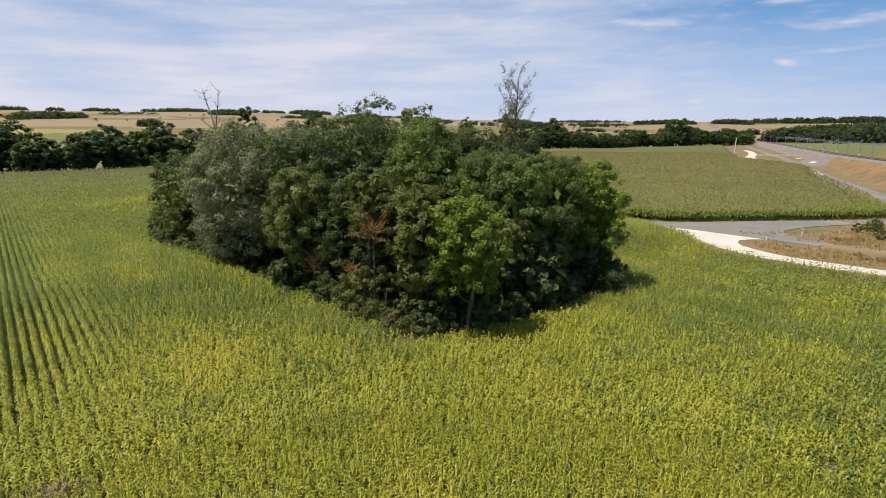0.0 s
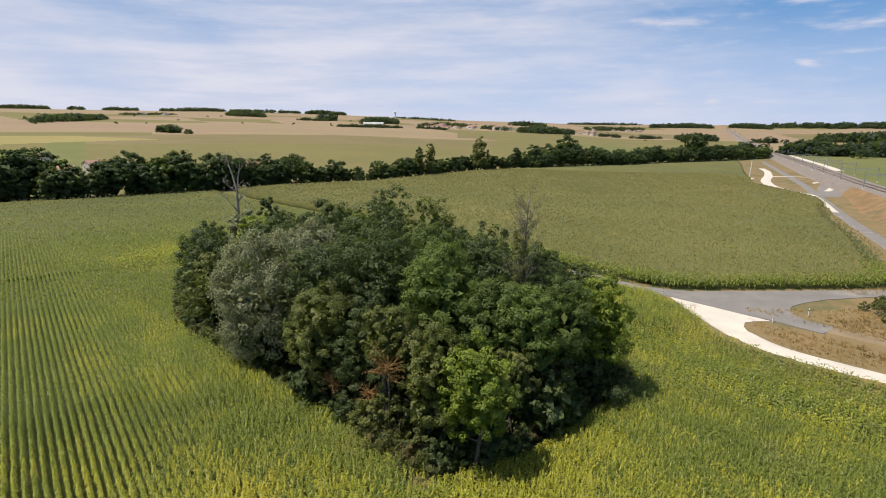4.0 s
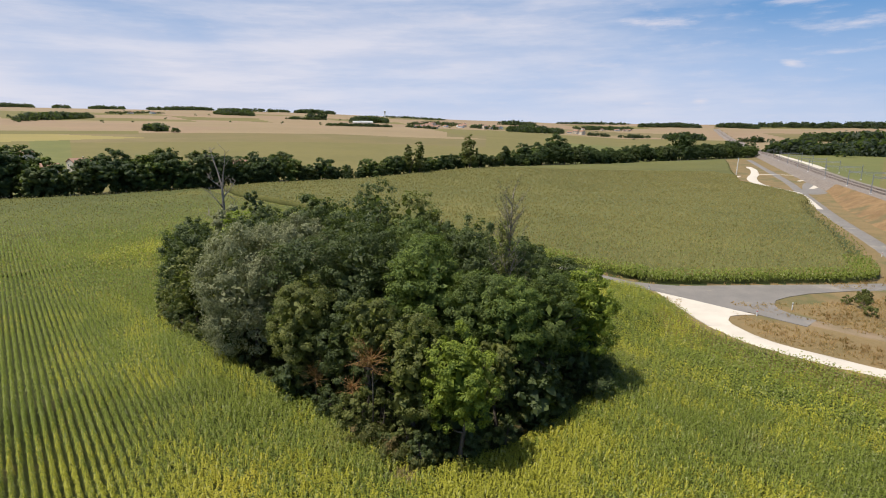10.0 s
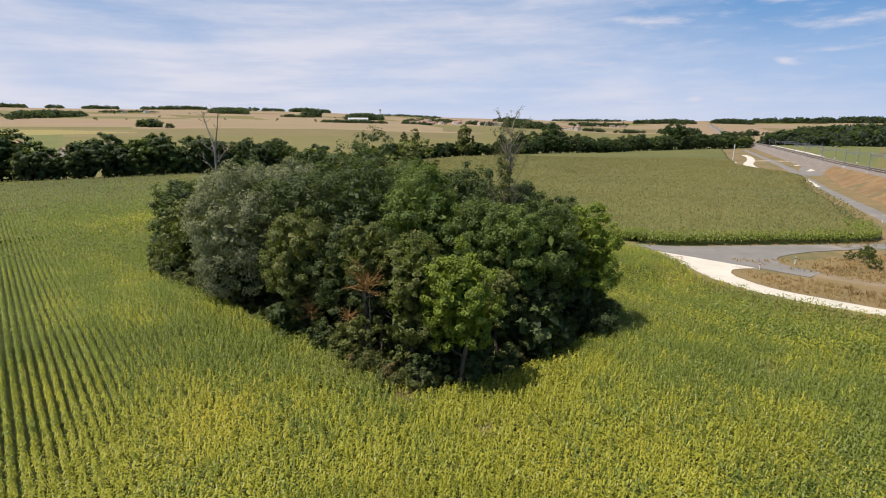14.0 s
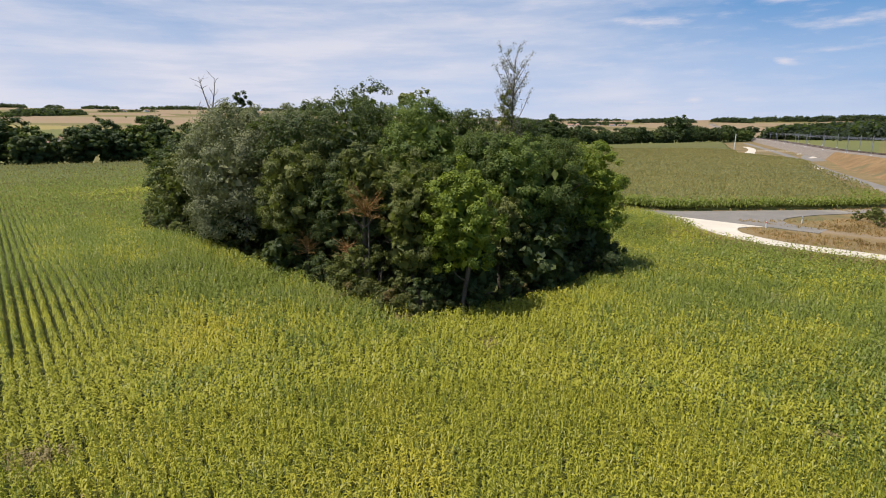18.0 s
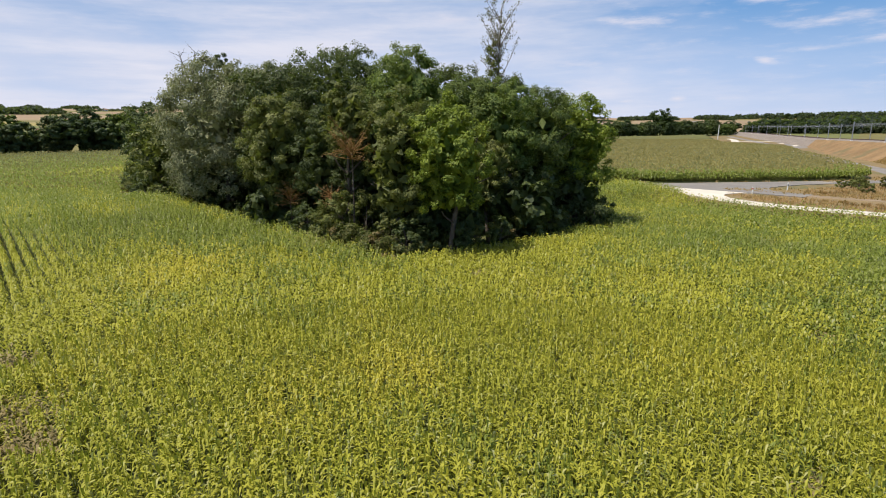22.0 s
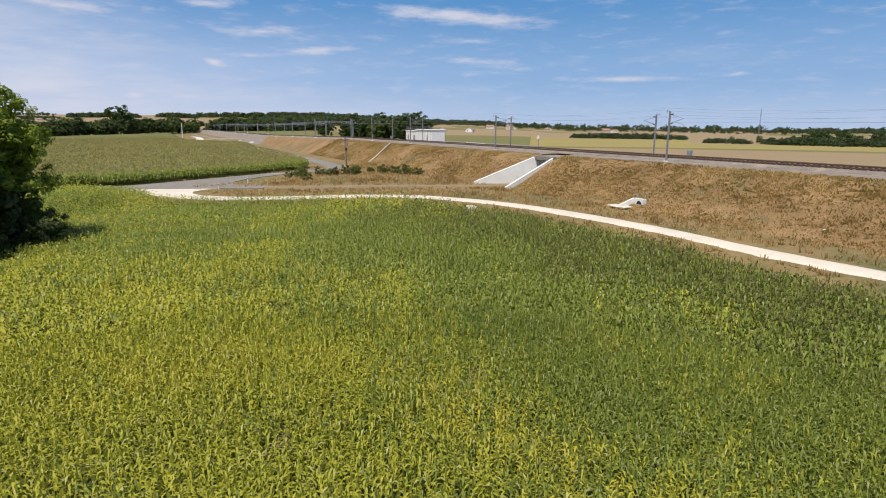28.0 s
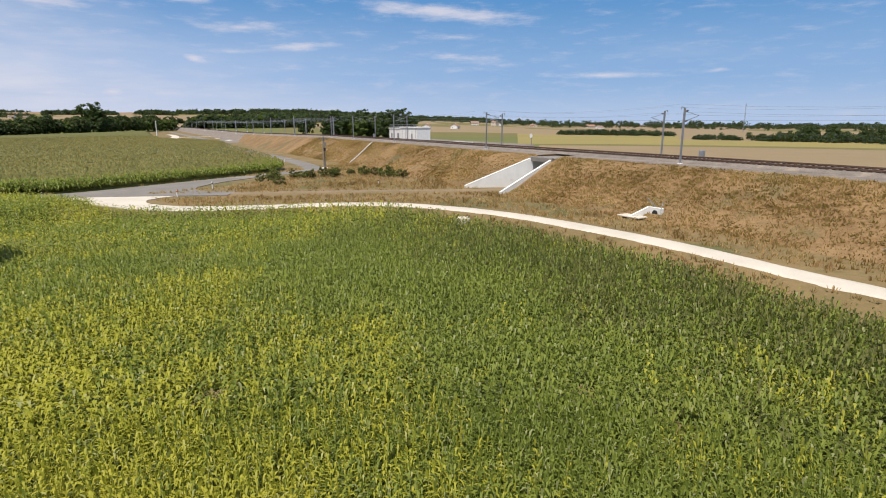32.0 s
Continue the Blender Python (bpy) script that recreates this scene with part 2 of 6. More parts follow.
M_RAIL = rough_material("rusty_rail", (0.10, 0.055, 0.035), (0.06, 0.035, 0.025), scale=2.0, fine=20.0, rough=0.6, bump=0.1, metal=0.4)
M_SLEEPER = rough_material("sleeper_concrete", (0.26, 0.235, 0.21), (0.21, 0.19, 0.17), scale=1.0, fine=12.0)
M_CONCRETE = rough_material("pale_concrete", (0.76, 0.75, 0.72), (0.68, 0.67, 0.645), (0.54, 0.53, 0.50), scale=0.5, fine=5.0, rough=0.8, bump=0.12, c_lo=0.60, c_hi=0.74)
M_STEEL = rough_material("galvanised_steel", (0.34, 0.35, 0.37), (0.26, 0.27, 0.29), scale=1.5, fine=14.0, rough=0.5, bump=0.05, metal=0.5)
M_WHITE = rough_material("white_paint", (0.80, 0.80, 0.78), (0.70, 0.70, 0.68), scale=1.5, fine=9.0, rough=0.55, bump=0.05)
# near-black: own colour of small fittings, and painted shade in the culvert mouth
M_DARK = rough_material("dark_fittings_and_hole_shade", (0.04, 0.04, 0.045), (0.03, 0.03, 0.03), scale=1.0, fine=5.0)
M_RED = rough_material("red_reflector", (0.55, 0.05, 0.03), (0.45, 0.05, 0.03), scale=3.0, fine=10.0, rough=0.4, bump=0.0)
M_BARK = rough_material("bark", (0.15, 0.12, 0.09), (0.09, 0.07, 0.055), (0.22, 0.20, 0.16), scale=1.2, fine=9.0, bump=0.8)
M_DEADWOOD = rough_material("weathered_dead_wood", (0.32, 0.275, 0.23), (0.23, 0.195, 0.16), scale=1.5, fine=9.0, bump=0.6)
M_RUSTWOOD = rough_material("dry_orange_twigs", (0.40, 0.225, 0.085), (0.29, 0.155, 0.06), scale=1.5, fine=9.0, bump=0.4)
M_ROOF = rough_material("terracotta_tiles", (0.37, 0.215, 0.15), (0.31, 0.185, 0.13), (0.42, 0.29, 0.21), scale=0.6, fine=4.0, bump=0.5)
M_PLASTER = rough_material("cream_render", (0.66, 0.58, 0.46), (0.58, 0.50, 0.40), (0.50, 0.44, 0.36), scale=0.4, fine=4.0)
M_GLASS = rough_material("dark_window_pane", (0.05, 0.06, 0.075), (0.07, 0.08, 0.09), scale=1.0, fine=3.0, rough=0.1, bump=0.0, spec=0.6)
M_STUBBLE = rough_material("wheat_stubble", (0.285, 0.205, 0.112), (0.25, 0.182, 0.098), (0.205, 0.165, 0.082), scale=0.006, fine=0.08, bump=0.3, stripes=(radians(35), 16.0, 0.25))
M_STUBBLE2 = rough_material("reddish_stubble", (0.29, 0.197, 0.115), (0.255, 0.178, 0.103), (0.31, 0.225, 0.132), scale=0.006, fine=0.07, bump=0.3, stripes=(radians(-30), 20.0, 0.25))
M_DUST = rough_material("dusty_lane", (0.27, 0.195, 0.125), (0.21, 0.155, 0.085), (0.26, 0.21, 0.16), scale=0.3, fine=5.0, bump=0.4)
M_MEADOW = rough_material("pale_green_field", (0.178, 0.148, 0.046), (0.148, 0.128, 0.038), (0.21, 0.165, 0.055), scale=0.008, fine=0.12, bump=0.3, stripes=(radians(20), 14.0, 0.3))
M_GREENCROP = rough_material("green_field", (0.155, 0.155, 0.042), (0.125, 0.132, 0.036), (0.19, 0.168, 0.052), scale=0.01, fine=0.12, bump=0.3, stripes=(radians(62), 12.0, 0.3))
M_YELLOW = rough_material("sunflower_field", (0.285, 0.225, 0.072), (0.25, 0.205, 0.066), (0.20, 0.175, 0.065), scale=0.012, fine=0.2, bump=0.3)
M_OLIVE = rough_material("dry_olive_field", (0.190, 0.142, 0.056), (0.150, 0.126, 0.045), (0.225, 0.165, 0.078), scale=0.006, fine=0.05, bump=0.3, stripes=(radians(80), 26.0, 0.45), c_lo=0.50, c_hi=0.66)
L_OAK = leaf_material("oak_leaves", (0.034, 0.052, 0.017), (0.108, 0.132, 0.040), patch=0.35, through_light=0.28)
L_MAPLE = leaf_material("maple_leaves", (0.105, 0.155, 0.020), (0.315, 0.365, 0.048), patch=0.35, through_light=0.36)
L_LIME = leaf_material("lime_leaves", (0.062, 0.105, 0.022), (0.195, 0.245, 0.048), patch=0.35, through_light=0.32)
L_ASH = leaf_material("ash_leaves", (0.052, 0.082, 0.020), (0.152, 0.190, 0.042), patch=0.35, through_light=0.30)
L_WILLOW = leaf_material("willow_leaves", (0.155, 0.165, 0.078), (0.310, 0.308, 0.165), patch=0.4, shine=0.6, through_light=0.22, even=0.8, gloss=0.25)
L_OLIVE = leaf_material("olive_green_leaves", (0.080, 0.098, 0.024), (0.210, 0.215, 0.055), patch=0.4, through_light=0.30)
L_BROWN = leaf_material("withered_leaves", (0.20, 0.105, 0.036), (0.34, 0.195, 0.075), patch=0.8, through_light=0.3)
L_SPARSE = leaf_material("sparse_poplar_leaves", (0.11, 0.10, 0.05), (0.22, 0.19, 0.10), patch=0.8)
L_SHRUB = leaf_material("bramble_leaves", (0.065, 0.080, 0.020), (0.18, 0.175, 0.050), (0.22, 0.15, 0.06), patch=0.5, extra_lo=0.56, extra_hi=0.66)
L_HEDGE = leaf_material("hedge_leaves", (0.024, 0.044, 0.015), (0.070, 0.100, 0.030), patch=0.12, through_light=0.3)
# a mild blue aerial haze is mixed into this leaf colour
L_WOOD = leaf_material("hazed_far_wood_leaves", (0.028, 0.042, 0.026), (0.050, 0.066, 0.038), patch=0.02)
L_STRAW = leaf_material("dry_grass_blades", (0.42, 0.255, 0.115), (0.66, 0.45, 0.23), (0.33, 0.185, 0.085), patch=0.22, extra_lo=0.46, extra_hi=0.62, through_light=0.5, gloss=0.1, even=0.5)

# ---- mesh helpers ----


def quick(name, verts, faces):
    """A mesh from arrays: verts (n, 3), faces (m, k)."""
    verts, faces = np.asarray(verts, np.float32), np.asarray(faces, np.int32)
    me = bpy.data.meshes.new(name)
    me.vertices.add(len(verts))
    me.vertices.foreach_set("co", verts.ravel())
    k = faces.shape[1]
    me.loops.add(faces.size)
    me.loops.foreach_set("vertex_index", faces.ravel())
    me.polygons.add(len(faces))
    me.polygons.foreach_set("loop_start", np.arange(0, faces.size, k, dtype=np.int32))
    me.update(calc_edges=True)
    return me


def part(name, data, mat, parent=None, label="", at=None):
    """Links a bmesh or mesh as one mesh object under a thing or a part."""
    if isinstance(data, bmesh.types.BMesh):
        me = bpy.data.meshes.new(name)
        bmesh.ops.recalc_face_normals(data, faces=data.faces)
        data.to_mesh(me)
        data.free()
    else:
        me = data
    if mat and not me.materials:
        me.materials.append(mat)
    ob = new(name, me)
    if parent:
        ob.parent = parent
    if at is not None:
        ob.matrix_basis = at
    if label:
        ob["label"] = label
    return ob


def thing(name, label, category, group="", kind="", at=None):
    ob = tagged(new(name), label, category, group, kind)
    ob.empty_display_size = 0.3
    if at is not None:
        ob.matrix_basis = at
    return ob


def box(size, at=(0, 0, 0), bevel=0.0, bm=None, turn=0.0):
    """A box standing on at (middle of its base), bevelled."""
    own = bm is None
    bm = bm or bmesh.new()
    made = bmesh.ops.create_cube(bm, size=1.0)["verts"]
    m = Matrix.Translation(at) @ Matrix.Rotation(turn, 4, "Z") @ Matrix.Translation((0, 0, size[2] / 2)) @ Matrix.Diagonal((*size, 1))
    bmesh.ops.transform(bm, matrix=m, verts=made)
    if bevel:
        edges = list({e for v in made for e in v.link_edges})
        bmesh.ops.bevel(bm, geom=edges, offset=bevel, segments=1, affect="EDGES")
    return bm


def rod(p, q, r0, r1=None, sides=8, bm=None):
    """A tapered round bar from p to q."""
    bm = bm or bmesh.new()
    p, q = Vector(p), Vector(q)
    d = q - p
    made = bmesh.ops.create_cone(bm, cap_ends=True, segments=sides, radius1=r0, radius2=r0 if r1 is None else r1, depth=d.length)["verts"]
    bmesh.ops.transform(bm, matrix=Matrix.Translation((p + q) / 2) @ d.to_track_quat("Z", "Y").to_matrix().to_4x4(), verts=made)
    return bm


def spline(points, step=1.5):
    """A smooth line through points (x, y, ...), sampled about every step metres."""
    pts = np.array(points, float)
    ext = np.vstack([2 * pts[0] - pts[1], pts, 2 * pts[-1] - pts[-2]])
    out = []
    for i in range(1, len(ext) - 2):
        a, b, c, d = ext[i - 1:i + 3]
        n = max(2, int(np.linalg.norm((c - b)[:2]) / step))
        for t in np.arange(n) / n:
            out.append(0.5 * (2 * b + (c - a) * t + (2 * a - 5 * b + 4 * c - d) * t * t + (3 * b - a - 3 * c + d) * t ** 3))
    out.append(pts[-1])
    return np.array(out)


def inside(px, py, poly):
    """Which points lie in the polygon."""
    res = np.zeros(px.shape, bool)
    n = len(poly)
    for i in range(n):
        (x0, y0), (x1, y1) = poly[i], poly[(i + 1) % n]
        if y0 == y1:
            continue
        hit = ((y0 > py) != (y1 > py)) & (px < (x1 - x0) * (py - y0) / (y1 - y0) + x0)
        res ^= hit
    return res


def wobble(x, y, scale, seed=0.0):
    """Smooth cheap noise, about -1 to 1, for arrays."""
    x, y = x / scale + seed * 1.7, y / scale - seed * 2.3
    return (np.sin(x * 1.3 + 1.7 * np.sin(y * 0.9 + seed)) + np.sin(y * 1.7 + 1.3 * np.sin(x * 1.1 - seed)) + 0.6 * np.sin(x * 3.1 + y * 2.3 + seed) + 0.4 * np.sin(x * 5.3 - y * 4.7)) / 3.0


# ---- lie of the land: flat round the copse, rising hills to the north-west, falling a little to the east ----
HILL_AZ = [-180, -90, -45, -30, -20, -12, 0, 12, 27, 40, 52, 65, 85, 110, 180]
HILL_UP = [0.0, 0.02, 0.0310, 0.0318, 0.0322, 0.0305, 0.0225, 0.0178, 0.0180, 0.0195, 0.006, -0.004, -0.009, -0.006, 0.0]


TRACK_LINE = [(48.3, 96), (48.4, 90), (51.5, 83), (60, 74), (66, 69), (72, 60), (73.8, 46), (71.6, 33.5), (66.9, 19.4), (62, 9.5), (59.4, 3.5), (54, -12), (47, -32), (38, -60)]


def to_line(x, y, pts):
    """Distance to a broken line, and on which side of it (minus: west)."""
    best, side = np.full(np.shape(x), 1e9), np.zeros(np.shape(x))
    for (x0, y0), (x1, y1) in zip(pts[:-1], pts[1:]):
        dx, dy = x1 - x0, y1 - y0
        t = np.clip(((x - x0) * dx + (y - y0) * dy) / (dx * dx + dy * dy), 0, 1)
        d = np.hypot(x - x0 - t * dx, y - y0 - t * dy)
        s = dx * (y - y0) - dy * (x - x0)
        side = np.where(d < best, s, side)
        best = np.minimum(best, d)
    return best, side


def field_dip(x, y):
    """The maize field lies lower than the chalk track that bounds it."""
    d, side = to_line(x, y, TRACK_LINE)
    return -1.35 * np.clip((d - 2.4) / 4.0, 0, 1) * np.clip((50 - d) / 28, 0, 1) * np.clip((96 - y) / 8, 0, 1) * (side < 0)


def height(x, y):
    x, y = np.asarray(x, float), np.asarray(y, float)
    near = np.hypot(x, y) < 200
    return land(x, y) + np.where(near, field_dip(x, y), 0.0)


def land(x, y):
    r, az = np.hypot(x, y), np.degrees(np.arctan2(x, y))
    up = np.interp(az, HILL_AZ, HILL_UP)
    far = np.clip(r - 345, 0, None)
    slack = np.interp(az, [6, 17, 42, 56], [0, 1, 1, 0])          # along the railway the rise begins later
    far = far * (1 - slack) + slack * far * np.minimum(far / 3300, 1.0)
    crest = np.where(r > 3500, (r - 3500) * 0.05, 0.0)
    mound = 2.1 * np.exp(-((x + 33) / 13) ** 2 - ((y - 68) / 17) ** 2)          # a swell of the field west of the copse
    return mound + up * 1.10 * far - crest + wobble(x, y, 260, 3) * np.clip((r - 700) / 900, 0, 1) * 3.0


AXIS0, ALONG, ACROSS = np.array([90.4, 0.0]), np.array([0.402, 0.9156]), np.array([0.9156, -0.402])   # the railway's line


def line_at(s, off):
    """The place s metres along the railway and off metres to its east."""
    return AXIS0 + np.multiply.outer(np.asarray(s, float), ALONG) + np.multiply.outer(np.asarray(off, float), ACROSS)


HEDGE = [(-300, 181), (-197, 235), (-160, 257), (-121, 291), (-99, 316), (-53, 344), (11, 413), (63, 446), (210, 556), (352, 650)]
LANE = [(105, 52.5), (94, 58), (84, 69), (72, 83), (57, 98), (44, 114), (28, 131), (-50, 211), (-103, 263), (-150, 309)]
TRACK = [(52, 104), (48.3, 96), (48.4, 90), (51.5, 83), (60, 74), (66, 69), (72, 60), (73.8, 46), (71.6, 33.5), (66.9, 19.4), (62, 9.5), (59.4, 3.5), (54, -12), (47, -32), (38, -60)]
SERVICE = [(50, 111), (62, 110), (76, 111), (92, 111.5), (105, 117), (118, 138), (132, 168), (152, 214), (170, 252), (194, 302), (222, 360), (262, 452), (330, 610)]



def beside(pts, gaps):
    """A line beside a broken line, to its west, at the given gaps."""
    out = []
    for k, (x, y) in enumerate(pts):
        (ax, ay), (bx, by) = pts[max(0, k - 1)], pts[min(len(pts) - 1, k + 1)]
        n = math.hypot(bx - ax, by - ay)
        out.append((x + (by - ay) / n * gaps[k], y - (bx - ax) / n * gaps[k]))
    return out


FIELD_ONE = beside(TRACK_LINE, [4.0, 3.9, 3.5, 3.3, 3.5, 4.4, 5.8, 6.2, 6.3, 6.3, 6.3, 6.3, 6.3, 6.3])[::-1] + [(43.6, 104), (41.5, 112.5), (36, 119.5), (26, 129), (-51.5, 208.8), (-103, 256), (-124, 282), (-160, 250), (-197, 228), (-300, 174), (-300, -60)]
FIELD_TWO = [(51, 116), (64, 117), (90, 119), (100.5, 123), (112, 143), (127, 172), (147, 217), (164, 247), (176, 271), (181, 296), (182, 325), (183, 345), (204, 392), (224, 438), (256, 505), (294, 590), (205, 541), (63, 437), (10, 404), (-53, 335), (-99, 307), (-115, 284), (-100, 262), (-48, 212.6), (30, 133), (44, 118.5)]
COPSE = [(-1.2, 47.6), (-8.6, 53.2), (-16.2, 61.4), (-24.5, 66.4), (-34, 74), (-43.5, 83.5), (-53, 98), (-61, 122), (-50, 134), (-30, 124), (-8, 112), (10, 100), (21, 84), (23.5, 74), (21, 66.5), (15.5, 60), (7.6, 52)]


def cover(az, r, x, y):
    """Which kind of field lies there: an index into GROUND_MATS."""
    kind = np.zeros(x.shape, int)
    off = (x - AXIS0[0]) * ACROSS[0] + (y - AXIS0[1]) * ACROSS[1]
    hx, hy = np.array(HEDGE)[:, 0], np.array(HEDGE)[:, 1]
    beyond = y > np.interp(x, hx, hy, left=196, right=2000)
    w = wobble(x, y, 300, 7)
    west = (off < -8) & (beyond | (r > 760))
    cell = np.floor((az + 0.004 * r + 60) / 7.0).astype(int) * 7 + np.floor((r + 14 * az + 30 * w) / 330).astype(int) * 13
    pick = np.abs(np.sin(cell * 12.9898) * 43758.5453) % 1.0
    patch = np.select([pick < 0.42, pick < 0.72, pick < 0.84, pick < 0.93], [1, 2, 3, 6], 1)
    k = patch.copy()
    k = np.where((r < 1500) & (az > -34) & (az < 0), np.where(w > 0.25, 2, 1), k)
    k = np.where((r < 930 + 25 * w) & (az > -34), 6, k)
    k = np.where((r > 1040 + 12 * az) & (r < 1470) & (az > -2.5 + (1470 - r) / 110) & (az <= 6), 3, k)
    k = np.where((r < 720) & (az > -34) & (az <= 5), 3, k)
    k = np.where((r < 1500) & (az > 4), 3, k)
    k = np.where((r < 1000) & (az > 10), 4, k)
    k = np.where((r < 760) & (az <= -34), 4, k)
    k = np.where((r >= 640) & (r < 760) & (az <= -37), 3, k)
    k = np.where((r >= 800 + 6 * (az + 29)) & (r < 802 - 13 * (az + 28.5) + 20 * w) & (az <= -28.5), 5, k)
    k = np.where((r >= 900) & (r < 1000) & (az <= -29), 3, k)
    kind = np.where(west, k, kind)
    east = off > 15
    e = patch.copy()
    e = np.where(r < 1500, np.where(pick < 0.5, 1, 3), e)
    e = np.where((r < 560) & (az > 38), 3, e)
    e = np.where((r < 900) & (az <= 38), 4, e)
    e = np.where((az > 58) & (r < 300 + 20 * w), 1, e)
    e = np.where((az > 40) & (az <= 63) & (r >= 240 + 10 * w) & (r < 430), 4, e)
    e = np.where((az > 61) & (r >= 318 + 12 * w) & (r < np.where(az < 76, 520, 395)), 5, e)
    e = np.where((az > 61) & (r >= np.where(az < 76, 520, 395)) & (r < 900), 1, e)
    kind = np.where(east, e, kind)
    return kind


def build_ground():
    rings = np.concatenate([[0.0, 1.2], np.arange(2.6, 130, 2.2), np.arange(132, 232, 2.4), np.arange(234, 330, 6.0), 330 * (4850 / 330) ** (np.arange(1, 220) / 219)])
    spokes = np.concatenate([np.arange(-180, -60, 3.0), np.arange(-60, 118, 0.4), np.arange(118, 180, 3.0)])
    a, r = np.meshgrid(np.radians(spokes), rings)
    x, y = r * np.sin(a), r * np.cos(a)
    n, k = len(rings), len(spokes)
    v = np.stack([x, y, height(x, y)], -1).reshape(-1, 3)
    i, j = np.meshgrid(np.arange(n - 1), np.arange(k), indexing="ij")
    j2 = (j + 1) % k
    f = np.stack([i * k + j, i * k + j2, (i + 1) * k + j2, (i + 1) * k + j], -1).reshape(-1, 4)[:, ::-1]
    me = quick("ground", v, f)
    mid = v[f].mean(1)
    kinds = cover(np.degrees(np.arctan2(mid[:, 0], mid[:, 1])), np.hypot(mid[:, 0], mid[:, 1]), mid[:, 0], mid[:, 1])
    edge = to_line(mid[:, 0], mid[:, 1], TRACK_LINE)[0] > 9.5
    kinds = np.where((inside(mid[:, 0], mid[:, 1], FIELD_ONE) & edge) | inside(mid[:, 0], mid[:, 1], FIELD_TWO), 7, kinds)
    grassy = (to_line(mid[:, 0], mid[:, 1], LANE[6:])[0] < 7) & (kinds == 0)
    kinds = np.where(grassy, 4, kinds)
    for m in (M_VERGE, M_STUBBLE, M_STUBBLE2, M_MEADOW, M_GREENCROP, M_YELLOW, M_OLIVE, M_SOIL):
        me.materials.append(m)
    me.polygons.foreach_set("material_index", kinds.astype(np.int32))
    me.polygons.foreach_set("use_smooth", np.ones(len(f), bool))
    tagged(part("ground", me, None), "open farmland of dry verge, stubble, meadow and sunflower fields", "ground", kind="structure")


def ribbon(name, points, widths, z, mat, label, category="road", crown=0.05, step=1.5, seed=1):
    """A road: a cambered strip with ragged edges and a small shoulder, along a smooth line."""
    line = spline([(*p, w) for p, w in zip(points, np.interp(np.arange(len(points)), np.linspace(0, len(points) - 1, len(widths)), widths))], step)
    d = np.gradient(line[:, :2], axis=0)
    d /= np.linalg.norm(d, axis=1)[:, None]
    side = np.stack([d[:, 1], -d[:, 0]], -1)
    rows = []
    offs = [(-0.56, -0.12), (-0.5, 0.0), (-0.25, crown * 0.8), (0, crown), (0.25, crown * 0.8), (0.5, 0.0), (0.56, -0.12)]
    for q, (o, dz) in enumerate(offs):
        rag = wobble(line[:, 0] * 1.0 + q * 31, line[:, 1], 2.3, seed + q) * (0.16 if abs(o) >= 0.5 else 0.0)
        p = line[:, :2] + side * ((line[:, 2] * o) + rag)[:, None]
        rows.append(np.column_stack([p, height(p[:, 0], p[:, 1]) + z + dz]))
    v = np.stack(rows, 1)
    n, k = v.shape[:2]
    i, j = np.meshgrid(np.arange(n - 1), np.arange(k - 1), indexing="ij")
    f = np.stack([i * k + j, i * k + j + 1, (i + 1) * k + j + 1, (i + 1) * k + j], -1).reshape(-1, 4)
    me = quick(name, v.reshape(-1, 3), f)
    me.polygons.foreach_set("use_smooth", np.ones(len(f), bool))
    return tagged(part(name, me, mat), label, category, kind="structure")


def apron(name, poly, z, mat, label):
    """A flat paved piece with a small edge."""
    bm = bmesh.new()
    top = [bm.verts.new((x, y, z)) for x, y in poly]
    low = [bm.verts.new((x, y, -0.1)) for x, y in poly]
    bm.faces.new(top)
    for k in range(len(poly)):
        q = (k + 1) % len(poly)
        bm.faces.new((top[k], low[k], low[q], top[q]))
    bmesh.ops.triangulate(bm, faces=[f for f in bm.faces if len(f.verts) > 4])
    tagged(part(name, bm, mat), label, "road", kind="structure")


